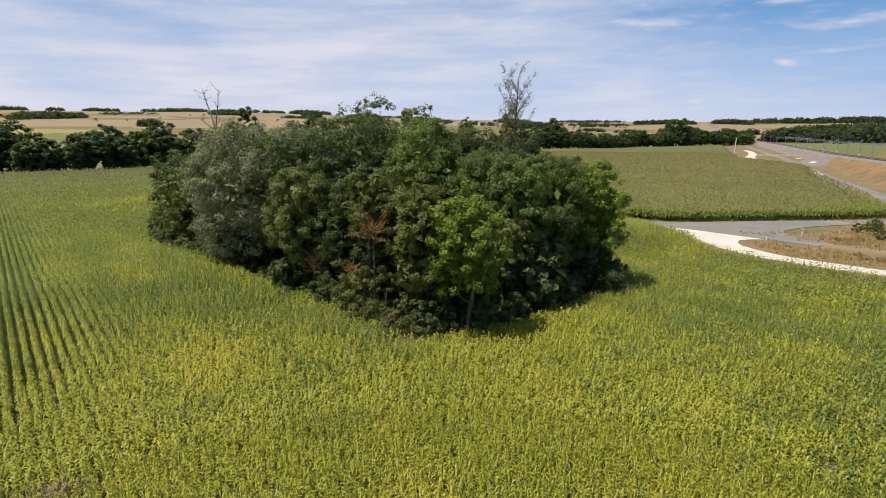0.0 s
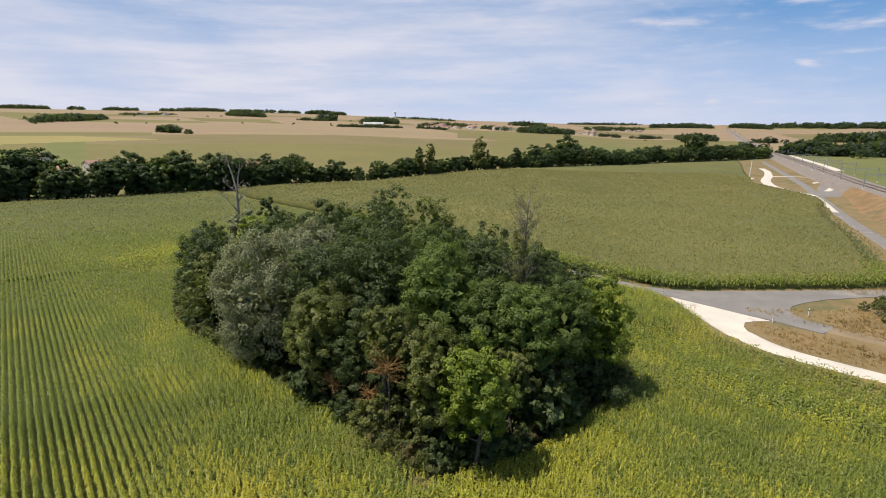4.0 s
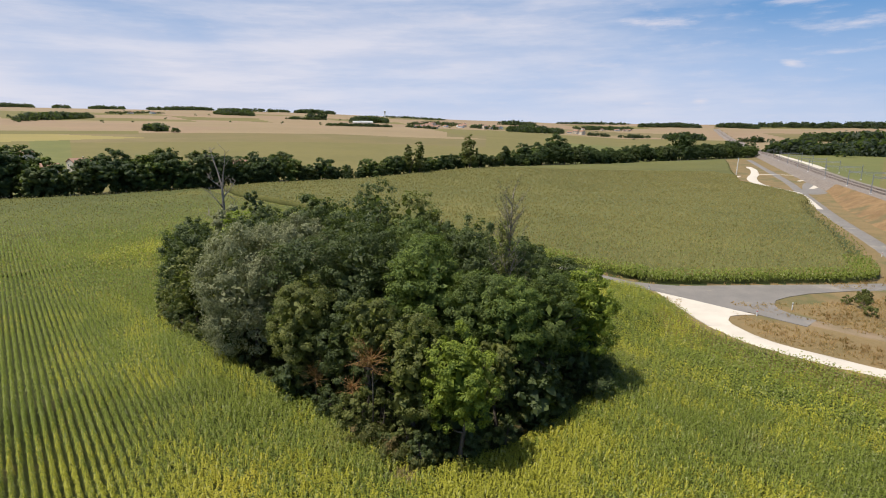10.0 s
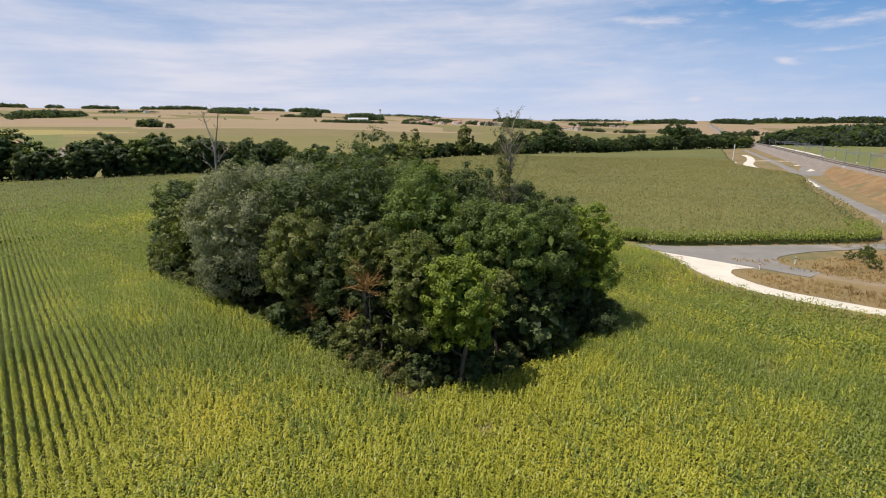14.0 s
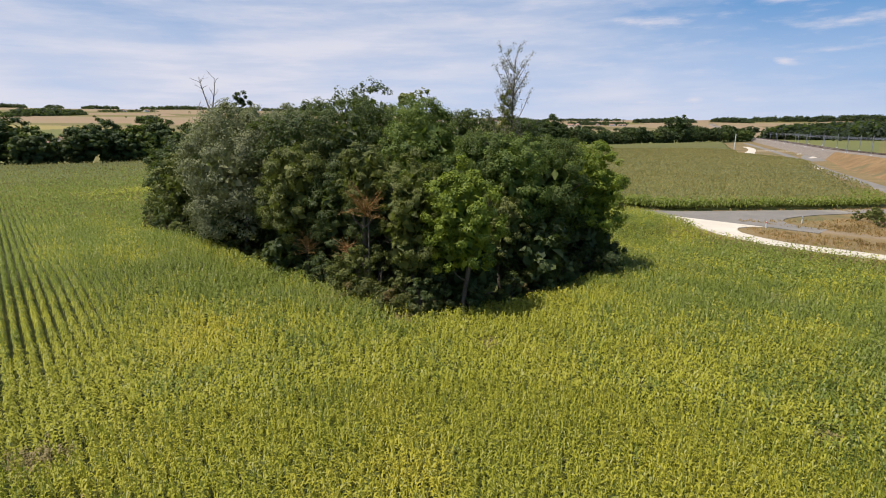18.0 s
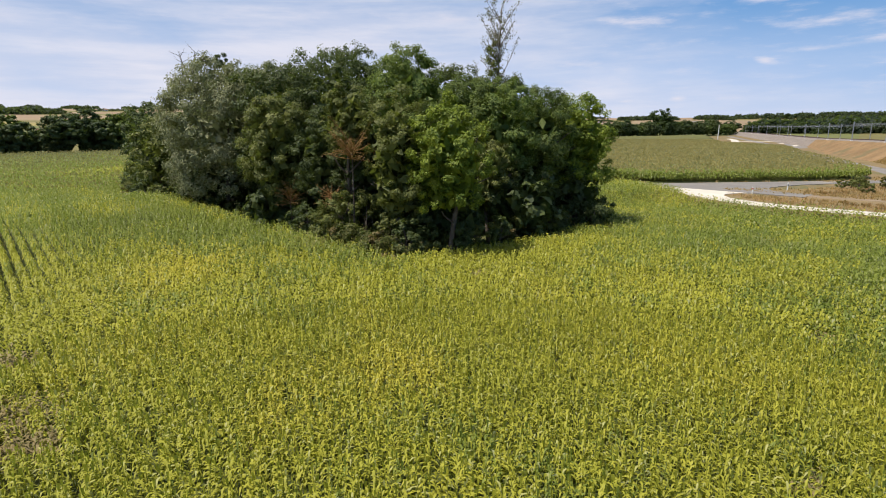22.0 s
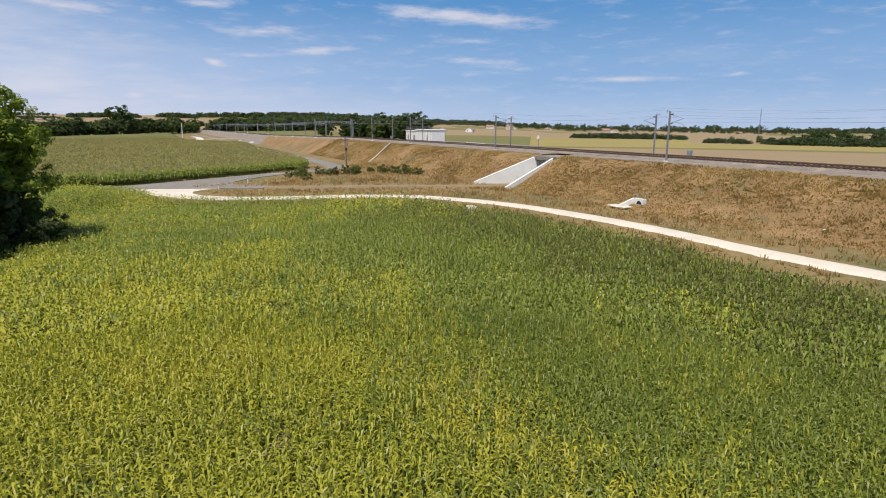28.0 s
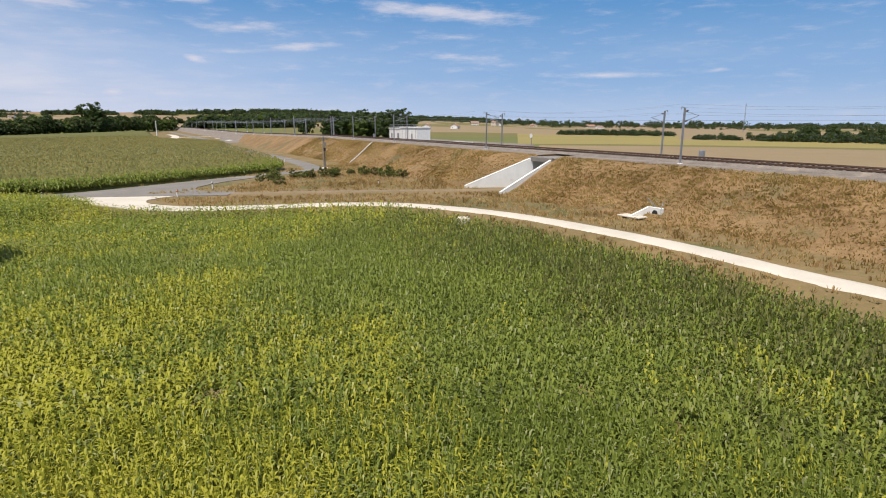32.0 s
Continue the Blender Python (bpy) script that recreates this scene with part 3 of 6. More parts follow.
def build_roads():
    ribbon("lane", [(105, 52.5), (95, 59), (85.5, 70.5), (73.2, 84.6), (63, 95.6)], [2.6, 2.6, 2.8, 3.2, 4.0], 0.045, M_DUST, "dusty brown overgrown end of the lane leading to the underpass")
    ribbon("lane", LANE[4:7], [3.4, 3.0, 2.6], 0.05, M_ASPHALT, "narrow worn grey asphalt lane between maize fields")
    ribbon("lane", LANE[6:], [2.5, 1.9, 1.9, 1.9], 0.05, M_MEADOW, "grassy end of the farm lane between maize fields")
    apron("junction", [(40, 119), (46, 116.4), (51, 115.2), (62, 115.9), (78, 117.0), (95, 118.2), (96.5, 114.4), (86, 112.5), (76, 110.3), (70.5, 108.0), (66.6, 105.6), (64.8, 103.2), (63.8, 100.2), (64.6, 97.0), (67.0, 93.9), (63.2, 90.6), (60.4, 93.8), (57.8, 97.2), (50, 105.5), (44, 112)], 0.105, M_ASPHALT, "wide grey asphalt junction of lane and service road")
    ribbon("service_road", [(88, 115.0), (97, 116.6)] + SERVICE[4:], [4.6], 0.08, M_ASPHALT, "grey gravelled service road along the railway bank", step=2.0)
    apron("chalk_apron", [(44.6, 110.6), (50.2, 104.6), (55, 99.2), (57.6, 96.6), (54.6, 96.4), (52.4, 95.6), (51.0, 93.4), (50.5, 90.5), (46.2, 90.5), (45.6, 94), (45.3, 99), (44.8, 104)], 0.125, M_CHALK, "splayed white limestone mouth of the farm track")
    ribbon("chalk_track", spline_cut(TRACK), [4.4, 3.6, 3.3, 3.2, 3.1, 3.0, 3.0, 3.0, 3.0, 3.0, 3.0, 3.0, 3.0], 0.065, M_CHALK, "bright white crushed limestone farm track", step=1.0)
    ribbon("chalk_path", [(272, 503), (258, 468), (235, 424), (213, 387), (199, 356), (193, 333), (191.5, 312), (188, 293), (161, 235.5)], [4, 4.5, 5, 5.5, 5, 3.6, 3.2, 3.0, 2.2], 0.16, M_CHALK, "winding white limestone path beside the service road", step=2.0)
    ribbon("chalk_path", [(232, 366), (240, 374), (247, 371), (244, 361), (228, 339), (211, 320)], [1.5, 3, 5, 6.5, 5, 2], 0.2, M_CHALK, "crescent of white limestone at the service road turning", step=2.0)
    ribbon("turning_place", [(192, 295), (202, 303), (228, 341), (247, 371)], [6, 10, 13, 7], 0.12, M_ASPHALT, "grey turning place beside the railway", step=2.0)
    ribbon("chalk_path", [(214, 406), (192, 373), (186, 350)], [2.2, 2, 1.6], 0.1, M_CHALK, "short pale path at the maize field corner", step=2.0)
    ribbon("chalk_path", [(234, 421), (250, 421), (262, 414)], [2.4, 2.0, 1.6], 0.12, M_CHALK, "thin pale path branching across the dry ground", step=2.0)
    ribbon("chalk_path", [(325, 480), (360, 556), (410, 678), (436, 740)], [7, 6, 5, 4], 0.2, M_CHALK, "white limestone path east of the railway", step=4.0)


def spline_cut(pts):
    return [(48.35, 91.5)] + list(pts[3:])


def bank_top(s):
    p = line_at(s, 0)
    return np.maximum(np.interp(s, [190, 240, 290, 360, 700, 900], [6.0, 5.4, 4.9, 4.1, 4.1, 2.8]), height(p[..., 0], p[..., 1]) + 0.7)


GAP_S, GAP_HALF = 52.5, 3.0      # the underpass


def build_bank():
    """The railway bank: an earth prism with its platform, cut by the underpass."""
    prof = [(-21.5, -0.3), (-20, 0.15), (-17.5, 1.2), (-14, 3.0), (-11, 4.6), (-9.2, 5.55), (-8.2, 5.85), (-5.6, 5.95), (5.6, 5.95), (8.2, 5.85), (9.2, 5.55), (14, 3.0), (20, 0.15), (21.5, -0.3)]

    def piece(s, name, label):
        rows = []
        for o, z in prof:
            flare = max(0.0, (abs(o) - 9.9) / 11.3)
            s_here = np.minimum(s, GAP_S - GAP_HALF - 0.1 * flare) if s[0] < 0 else np.maximum(s, GAP_S + GAP_HALF + 5.6 * flare)
            slim = 0.35 + 0.65 * np.interp(s, [250, 320], [1, 0])
            o_here = np.where(abs(o) > 9.2, np.sign(o) * (9.2 + (abs(o) - 9.2) * slim), o)
            p = line_at(s_here, 0) + o_here[:, None] * ACROSS
            w = wobble(p[:, 0], p[:, 1], 3.1, o) * 0.16 + wobble(p[:, 0], p[:, 1], 9.0, o + 2) * 0.22
            w = w * (1.0 if abs(o) > 9 else 0.15)
            g = height(p[:, 0], p[:, 1])
            rows.append(np.column_stack([p, g + np.maximum(z / 6.0 * (bank_top(s) - g), z if z < 0 else 0.0) + w]))
        v = np.stack(rows, 1)
        n, k = v.shape[:2]
        i, j = np.meshgrid(np.arange(n - 1), np.arange(k - 1), indexing="ij")
        f = np.stack([i * k + j, (i + 1) * k + j, (i + 1) * k + j + 1, i * k + j + 1], -1).reshape(-1, 4)[:, ::-1]
        caps = [list(range(k - 1, -1, -1)), list(range((n - 1) * k, n * k))]
        me = bpy.data.meshes.new(name)
        me.from_pydata(v.reshape(-1, 3).tolist(), [], f.tolist() + caps)
        me.materials.append(M_BANK)
        me.materials.append(M_BALLAST)
        for poly in me.polygons:
            far_off = s[min(poly.index // (k - 1), len(s) - 1)] > 330
            if len(poly.vertices) == 4 and (6 <= poly.index % (k - 1) <= 8 or far_off):
                poly.material_index = 1
        tagged(part(name, me, None), label, "embankment", kind="structure")

    piece(np.concatenate([np.arange(-160, GAP_S - GAP_HALF - 0.1, 1.6), [GAP_S - GAP_HALF]]), "railway_bank", "steep railway bank of dry golden-brown grass")
    piece(np.concatenate([[GAP_S + GAP_HALF], np.arange(GAP_S + GAP_HALF + 1.6, 420, 1.6), np.geomspace(421, 2700, 80)]), "railway_bank", "long railway bank of dry golden-brown grass running to the hills")


def strip(s, off, w, z0, z1, name, mat, parent, label=""):
    """A long bar along the railway."""
    rows = []
    for o, dz in ((off - w / 2, z0), (off - w / 2, z1), (off + w / 2, z1), (off + w / 2, z0)):
        p = line_at(s, np.full(len(s), o))
        rows.append(np.column_stack([p, bank_top(s) + dz]))
    v = np.stack(rows, 1)
    n, k = v.shape[:2]
    i, j = np.meshgrid(np.arange(n - 1), np.arange(k), indexing="ij")
    j2 = (j + 1) % k
    f = np.stack([i * k + j, i * k + j2, (i + 1) * k + j2, (i + 1) * k + j], -1).reshape(-1, 4)
    return part(name, quick(name, v.reshape(-1, 3), f), mat, parent, label)


def build_track():
    s = np.concatenate([np.arange(-160, 420, 4.0), np.geomspace(421, 2600, 60)])
    for off in (-2.25, 2.25):
        way = thing("railway_track", "electrified railway track with rusty rails on grey ballast", "railway track", "tracks on the bank")
        rows = []
        for o, dz in ((-2.0, -0.05), (-1.35, 0.34), (1.35, 0.34), (2.0, -0.05)):
            p = line_at(s, np.full(len(s), off + o))
            rows.append(np.column_stack([p, bank_top(s) + dz]))
        v = np.stack(rows, 1)
        n, k = v.shape[:2]
        i, j = np.meshgrid(np.arange(n - 1), np.arange(k - 1), indexing="ij")
        f = np.stack([i * k + j, (i + 1) * k + j, (i + 1) * k + j + 1, i * k + j + 1], -1).reshape(-1, 4)[:, ::-1]
        part("ballast_bed", quick("ballast_bed", v.reshape(-1, 3), f), M_BALLAST, way, "grey crushed stone ballast")
        for o in (-0.72, 0.72):
            strip(s, off + o, 0.09, 0.36, 0.56, "rail", M_RAIL, way, "dark rust-brown steel rail")
        me = None
        for q in np.arange(-40, 150, 0.75):
            if me is None:
                bm = box((2.4, 0.26, 0.22), (0, 0, 0), 0.03)
                ob = part("sleeper", bm, M_SLEEPER, way)
                me = ob.data
            else:
                ob = part("sleeper", me, None, way)
            p = line_at(q, off)
            ob.matrix_basis = Matrix.Translation((p[0], p[1], float(bank_top(q)) + 0.19)) @ Matrix.Rotation(-math.atan2(ALONG[0], ALONG[1]), 4, "Z")


def build_underpass():
    """A concrete box under the tracks, with sloping wing walls that hold back the bank."""
    turn = Matrix.Rotation(-math.atan2(ALONG[0], ALONG[1]), 4, "Z")          # local x: across (east), y: along
    p = line_at(GAP_S, 0)
    base = thing("underpass", "pale concrete railway underpass with sloping wing walls", "underpass", kind="structure", at=Matrix.Translation((p[0], p[1], 0)) @ turn)
    h = GAP_HALF
    bm = box((21, 0.5, 5.2), (0.5, h - 0.25, -0.2), 0.03)
    part("abutment_wall", bm, M_CONCRETE, base)
    part("abutment_wall", box((21, 0.5, 5.2), (0.5, -h + 0.25, -0.2), 0.03), M_CONCRETE, base)
    part("deck_slab", box((20.6, 2 * h + 0.3, 0.75), (0, 0, 4.85), 0.04), M_SLEEPER, base)
    part("parapet", box((0.3, 2 * h + 0.4, 0.2), (-10.1, 0, 5.5), 0.04), M_SLEEPER, base)
    part("floor_slab", box((34, 2 * h - 0.5, 0.2), (0, 0, -0.08)), M_ASPHALT, base, "grey road surface under the bridge")
    for sgn in (1, -1):
        for out in (-1, 1):
            # a wall whose top falls with the bank, splayed outwards
            bm = bmesh.new()
            y0, y1 = sgn * (h - 0.5), (h + 5.1 if sgn > 0 else -(h - 0.4))
            x0, x1 = out * 9.9, out * 21.2
            t = sgn * 0.5
            low = 0.35
            vs = [(x0, y0, -0.2), (x1, y1, -0.2), (x1, y1, low), (x0, y0, 5.5), (x0, y0 + t, -0.2), (x1, y1 + t, -0.2), (x1, y1 + t, low), (x0, y0 + t, 5.5)]
            bv = [bm.verts.new(v) for v in vs]
            for q in ((0, 1, 2, 3), (7, 6, 5, 4), (3, 2, 6, 7), (1, 0, 4, 5), (0, 3, 7, 4), (2, 1, 5, 6)):
                bm.faces.new([bv[w] for w in q])
            part("wing_wall", bm, M_CONCRETE, base, "white concrete wing wall sloping with the bank")
            # coping on its top
            bm = bmesh.new()
            cs = [(x0, y0 - t * 0.05, 5.5), (x1, y1 - t * 0.05, low), (x1, y1 + t * 1.05, low), (x0, y0 + t * 1.05, 5.5)]
            lo = [bm.verts.new(v) for v in cs]
            hi = [bm.verts.new((a, b, c + 0.05)) for a, b, c in cs]
            bm.faces.new(lo[::-1])
            bm.faces.new(hi)
            for q in range(4):
                bm.faces.new((lo[q], lo[(q + 1) % 4], hi[(q + 1) % 4], hi[q]))
            part("coping", bm, M_CONCRETE, base)


build_ground()
build_roads()
build_bank()
build_track()
build_underpass()

# ---- crops ----
ROW = np.array([-0.636, 0.772])
ROWSIDE = np.array([0.772, 0.636])
rng = np.random.default_rng(5)


def maize_template(leaves, seg, rnd, stalk=True, broad=0.55, low=0.30, reach=1.0):
    """One maize plant, 1 m high: arching leaves in two ranks, a stalk and a tassel, as quads."""
    v, f = [], []

    def ribbon_leaf(base, way, length, width, rise, droop):
        start = len(v)
        side = np.array([-way[1], way[0], 0.0])
        if seg == 1:
            mid = base + np.append(way * length * 0.5, rise * 0.5 - droop * 0.12)
            v.extend([base, mid - side * width * broad, base + np.append(way * length * 0.95, rise - droop), mid + side * width * broad])
            f.append((start, start + 1, start + 2, start + 3))
            return
        for q in range(seg + 1):
            t = q / seg
            out = length * (t - 0.12 * t * t)
            p = base + np.append(way * out, rise * t - droop * t * t)
            w = width * (0.45 + 1.6 * t - 2.0 * t * t) if q < seg else width * 0.06
            v.append(p - side * w / 2)
            v.append(p + side * w / 2)
        for q in range(seg):
            a = start + 2 * q
            f.append((a, a + 1, a + 3, a + 2))

    turn = rnd.uniform(0, 6.28)
    for n in range(leaves):
        ang = turn + math.pi * n + rnd.uniform(-0.6, 0.6)
        z = low + (0.93 - low) * n / max(1, leaves - 1)
        long = rnd.uniform(0.36, 0.54) * reach * (1.0 if n < leaves - 2 else 0.75)
        ribbon_leaf(np.array([0, 0, z]), np.array([math.cos(ang), math.sin(ang)]), long, 0.105 if seg == 1 else 0.118, rnd.uniform(0.06, 0.24), rnd.uniform(0.14, 0.40))
    if not stalk:
        return np.array(v), np.array(f)
    start = len(v)
    for z, w in ((0.0, 0.022), (1.0, 0.012)):
        v.extend([np.array([-w, 0, z]), np.array([w, 0, z])])
    f.append((start, start + 1, start + 3, start + 2))
    start = len(v)
    for z, w in ((0.93, 0.02), (1.12, 0.05)):
        v.extend([np.array([0, -w, z]), np.array([0, w, z])])
    f.append((start, start + 1, start + 3, start + 2))
    return np.array(v), np.array(f)


def scatter(templates, pos, scale, turn, wide=None):
    """Joins copies of templates at pos, scaled and turned about z, into arrays of verts and faces."""
    allv, allf, base = [], [], 0
    which = np.arange(len(pos)) % len(templates)
    for k, (tv, tf) in enumerate(templates):
        sel = which == k
        p, s, a = pos[sel], scale[sel], turn[sel]
        w = s if wide is None else wide[sel]
        c, sn = np.cos(a), np.sin(a)
        x = (tv[None, :, 0] * c[:, None] - tv[None, :, 1] * sn[:, None]) * w[:, None] + p[:, None, 0]
        y = (tv[None, :, 0] * sn[:, None] + tv[None, :, 1] * c[:, None]) * w[:, None] + p[:, None, 1]
        z = tv[None, :, 2] * s[:, None] + p[:, None, 2]
        n = len(p)
        allv.append(np.stack([x, y, z], -1).reshape(-1, 3))
        allf.append((tf[None] + (np.arange(n) * len(tv))[:, None, None]).reshape(-1, tf.shape[1]) + base)
        base += n * len(tv)
    return np.vstack(allv), np.vstack(allf)


def row_points(poly, r_lo, r_hi, az_lo, az_hi, spacing, step, centre=(0, 0)):
    """Places along the maize rows inside the field, by distance and bearing from the middle of the clearing south of the copse."""
    u = np.arange(-260, 260, spacing)
    w = np.arange(-260, 260, step)
    uu, ww = np.meshgrid(u, w, indexing="ij")
    px, py = uu * ROWSIDE[0] + ww * ROW[0], uu * ROWSIDE[1] + ww * ROW[1]
    apart = np.clip((-24 - px) / 9, 0, 1) * np.clip((py - 27) / 12, 0, 1)
    uu = uu + rng.normal(0, 1, uu.shape) * (0.19 - 0.15 * apart)
    ww = ww + rng.uniform(-step / 2, step / 2, ww.shape)
    x, y = uu * ROWSIDE[0] + ww * ROW[0], uu * ROWSIDE[1] + ww * ROW[1]
    r, az = np.hypot(x - centre[0], y - centre[1]), np.degrees(np.arctan2(x - centre[0], y - centre[1]))
    ok = (r >= r_lo) & (r < r_hi) & (az > az_lo) & (az < az_hi)
    x, y = x[ok], y[ok]
    ok = inside(x, y, poly) & ~inside(x, y, COPSE)
    return x[ok], y[ok]


def vigour(x, y):
    """0: stunted yellow maize in the middle of the field; 1: tall green maize along the track and to the west."""
    d, side = to_line(x, y, TRACK_LINE)
    tall = np.clip((51 - d) / 22, 0, 1) * np.clip((64 - y) / 14, 0, 1)
    west = np.clip((-24 - x - 0.12 * (y - 30)) / 12, 0, 1) * (0.52 + 0.40 * np.clip((np.hypot(x, y) - 85) / 50, 0, 1))
    rim = (0.48 + 0.15 * np.clip((y - 56) / 10, 0, 1)) * np.clip((y - 36) / 10, 0, 1) * np.clip((x - 8) / 8, 0, 1)
    corner = 0.34 * np.clip((-7 - x) / 10, 0, 1) * np.clip((46 - y) / 10, 0, 1)
    foot = (0.40 + 0.30 * np.clip((y - 47) / 8, 0, 1)) * np.clip((y - 38) / 9, 0, 1) * np.clip((6 - x) / 9, 0, 1)
    core = 0.16 * np.clip((42 - np.hypot(x, y)) / 10, 0, 1) * np.clip((24 - x) / 8, 0, 1)
    return np.clip(np.maximum.reduce([tall, west, rim, corner, foot]) - core + 0.34 * wobble(x, y, 5.5, 4) + 0.22 * wobble(x, y, 2.3, 6) + 0.25 * wobble(x + y, (y - x) * 0.35, 11, 8), 0, 1)


def crop_height(x, y):
    west = np.clip((-24 - x - 0.12 * (y - 30)) / 12, 0, 1)
    d, side = to_line(x, y, TRACK_LINE)
    return 1.25 + 0.45 * np.clip((24 - d) / 12, 0, 1) * np.clip((70 - y) / 10, 0, 1) + 0.35 * vigour(x, y) + 0.14 * wobble(x, y, 8, 2) + 0.10 * wobble(x, y, 2.5, 5) + 0.4 * west


BARE = ((21.8, 28.1, 0.9), (22.2, 13.5, 0.8), (32.7, 10.9, 0.7), (33.2, 15.4, 0.8), (12.5, 15.5, 0.6), (-17.0, 20.3, 2.2), (-14.2, 18.4, 1.5), (-20.5, 25.5, 1.8), (-3, 47, 1.4), (4, 41, 1.0))


def bare(x, y):
    """Thin spots where plants have failed."""
    gap = np.zeros(x.shape)
    for cx, cy, rad in BARE:
        gap = np.maximum(gap, np.clip(1.5 - np.hypot(x - cx, (y - cy) * 1.3) / rad, 0, 1))
    return gap


def build_maize():
    rnd = random.Random(3)
    near = [maize_template(7, 2, rnd, low=0.40, reach=0.95) for _ in range(9)]
    mid = [maize_template(8, 1, rnd, False, 0.66, 0.30, 0.85) for _ in range(11)]
    far = [maize_template(3, 1, rnd, False, 0.7, 0.5) for _ in range(6)]
    wing = [maize_template(5, 1, rnd, False, 0.75, 0.35, 0.9) for _ in range(7)]
    for tpl, lo, hi, step, wide, narrow in ((far, 0, 13, 0.3, 1.2, 1.0), (near, 13, 34, 0.098, 0.80, 0.72), (mid, 34, 76, 0.14, 0.92, 0.78), (wing, 76, 122, 0.20, 1.15, 0.82), (far, 122, 182, 0.22, 1.5, 0.95), (far, 182, 270, 0.36, 1.9, 1.2)):
        x, y = row_points(FIELD_ONE, lo, hi, -62, 118 if lo < 76 else (60 if lo < 77 else -10), 0.78, step)
        r = np.hypot(x, y)
        keep = rng.random(len(x)) > 0.55 * bare(x, y) + 0.03 + np.clip((r - 175) / 115, 0, 1)
        x, y = x[keep], y[keep]
        strong = vigour(x, y)
        hgt = crop_height(x, y) * rng.uniform(0.74, 1.14, len(x)) * (1 - 0.35 * bare(x, y))
        rows = np.clip((-20 - x - 0.1 * (y - 25)) / 8, 0, 1) * np.clip((y - 24) / 12, 0, 1)          # in the west the rows stand apart
        w = rng.uniform(0.85, 1.2, len(x)) * (wide + (narrow - wide) * rows)
        spread = 1.0 if lo < 34 else 0.75          # far off the tints lie in patches
        mix = 0.04 + 1.04 * strong > 0.5 + spread * (rng.random(len(x)) - 0.5)
        d, side = to_line(x, y, TRACK_LINE)
        ripe = (0.62 * np.clip((25 - d + 5 * wobble(x, y, 4, 2)) / 12, 0, 1) * np.clip((62 - y) / 12, 0, 1) > rng.random(len(x))) & mix
        for sel, mat, label in ((ripe, M_MAIZE_RIPE, "tall brownish-green maize beside the track"), (~mix, M_MAIZE, "stunted yellow-green maize in patches"), (mix & ~ripe, M_MAIZE_DARK, "vigorous dark green maize in rows")):
            p = np.column_stack([x, y, height(x, y)])[sel]
            if not len(p):
                continue
            v, f = scatter(tpl, p, hgt[sel], rng.uniform(0, 6.28, sel.sum()), w[sel])
            tagged(part("maize_crop", quick("maize_crop", v, f), mat), label, "maize", kind="stuff")
    # withered plants in the thin spots
    pts = []
    for cx, cy, rad in BARE:
        k = int(42 * rad * rad)
        pts.append(np.column_stack([rng.normal(cx, rad * 0.55, k), rng.normal(cy, rad * 0.5, k)]))
    p = np.vstack(pts)
    v, f = scatter(mid, np.column_stack([p, height(p[:, 0], p[:, 1])]), rng.uniform(0.45, 1.05, len(p)), rng.uniform(0, 6.28, len(p)), rng.uniform(0.5, 0.9, len(p)))
    tagged(part("maize_crop", quick("maize_crop", v, f), M_DRY), "withered brown maize plants in thin spots", "maize", kind="stuff")
    # the field behind, seen from above alone
    for lo, hi in ((-180, -62), (118, 180)):
        x, y = row_points(FIELD_ONE, 0, 58, lo, hi, 0.78, 0.42)
        v, f = scatter(far, np.column_stack([x, y, height(x, y)]), crop_height(x, y) * rng.uniform(0.8, 1.1, len(x)), rng.uniform(0, 6.28, len(x)), rng.uniform(1.3, 1.7, len(x)))
        tagged(part("maize_crop", quick("maize_crop", v, f), M_MAIZE_DARK), "maize standing in rows beyond the clearing", "maize", kind="stuff")
    # a bright yellow patch by the copse's western end
    p = np.column_stack([rng.normal(-78, 4.5, 850), rng.normal(139, 7, 850)])
    v, f = scatter(far, np.column_stack([p, np.zeros(len(p))]), rng.uniform(1.7, 2.1, len(p)), rng.uniform(0, 6.28, len(p)), rng.uniform(1.4, 2.0, len(p)))
    tagged(part("maize_crop", quick("maize_crop", v, f), M_MAIZE), "bright yellow patch of failing maize", "maize", kind="stuff")
    # edge rows of the field behind the lane
    line = spline([(-46, 210.5), (30, 133.5), (44.5, 119.2), (52, 117), (64, 117.6), (90, 119.6), (100, 123.4), (108, 137)], 0.24)
    pts = []
    for rowk in range(8):
        d = np.gradient(line, axis=0)
        d /= np.linalg.norm(d, axis=1)[:, None]
        pts.append(line + np.stack([-d[:, 1], d[:, 0]], -1) * (rowk * 0.75 + rng.normal(0, 0.08, len(line)))[:, None])
    p = np.vstack(pts)
    v, f = scatter(far, np.column_stack([p, np.zeros(len(p))]), rng.uniform(2.0, 2.6, len(p)), rng.uniform(0, 6.28, len(p)), rng.uniform(1.5, 2.1, len(p)))
    tagged(part("maize_edge", quick("maize_edge", v, f), M_MAIZE_DARK), "tall dark green maize at the field's edge", "maize", kind="stuff")


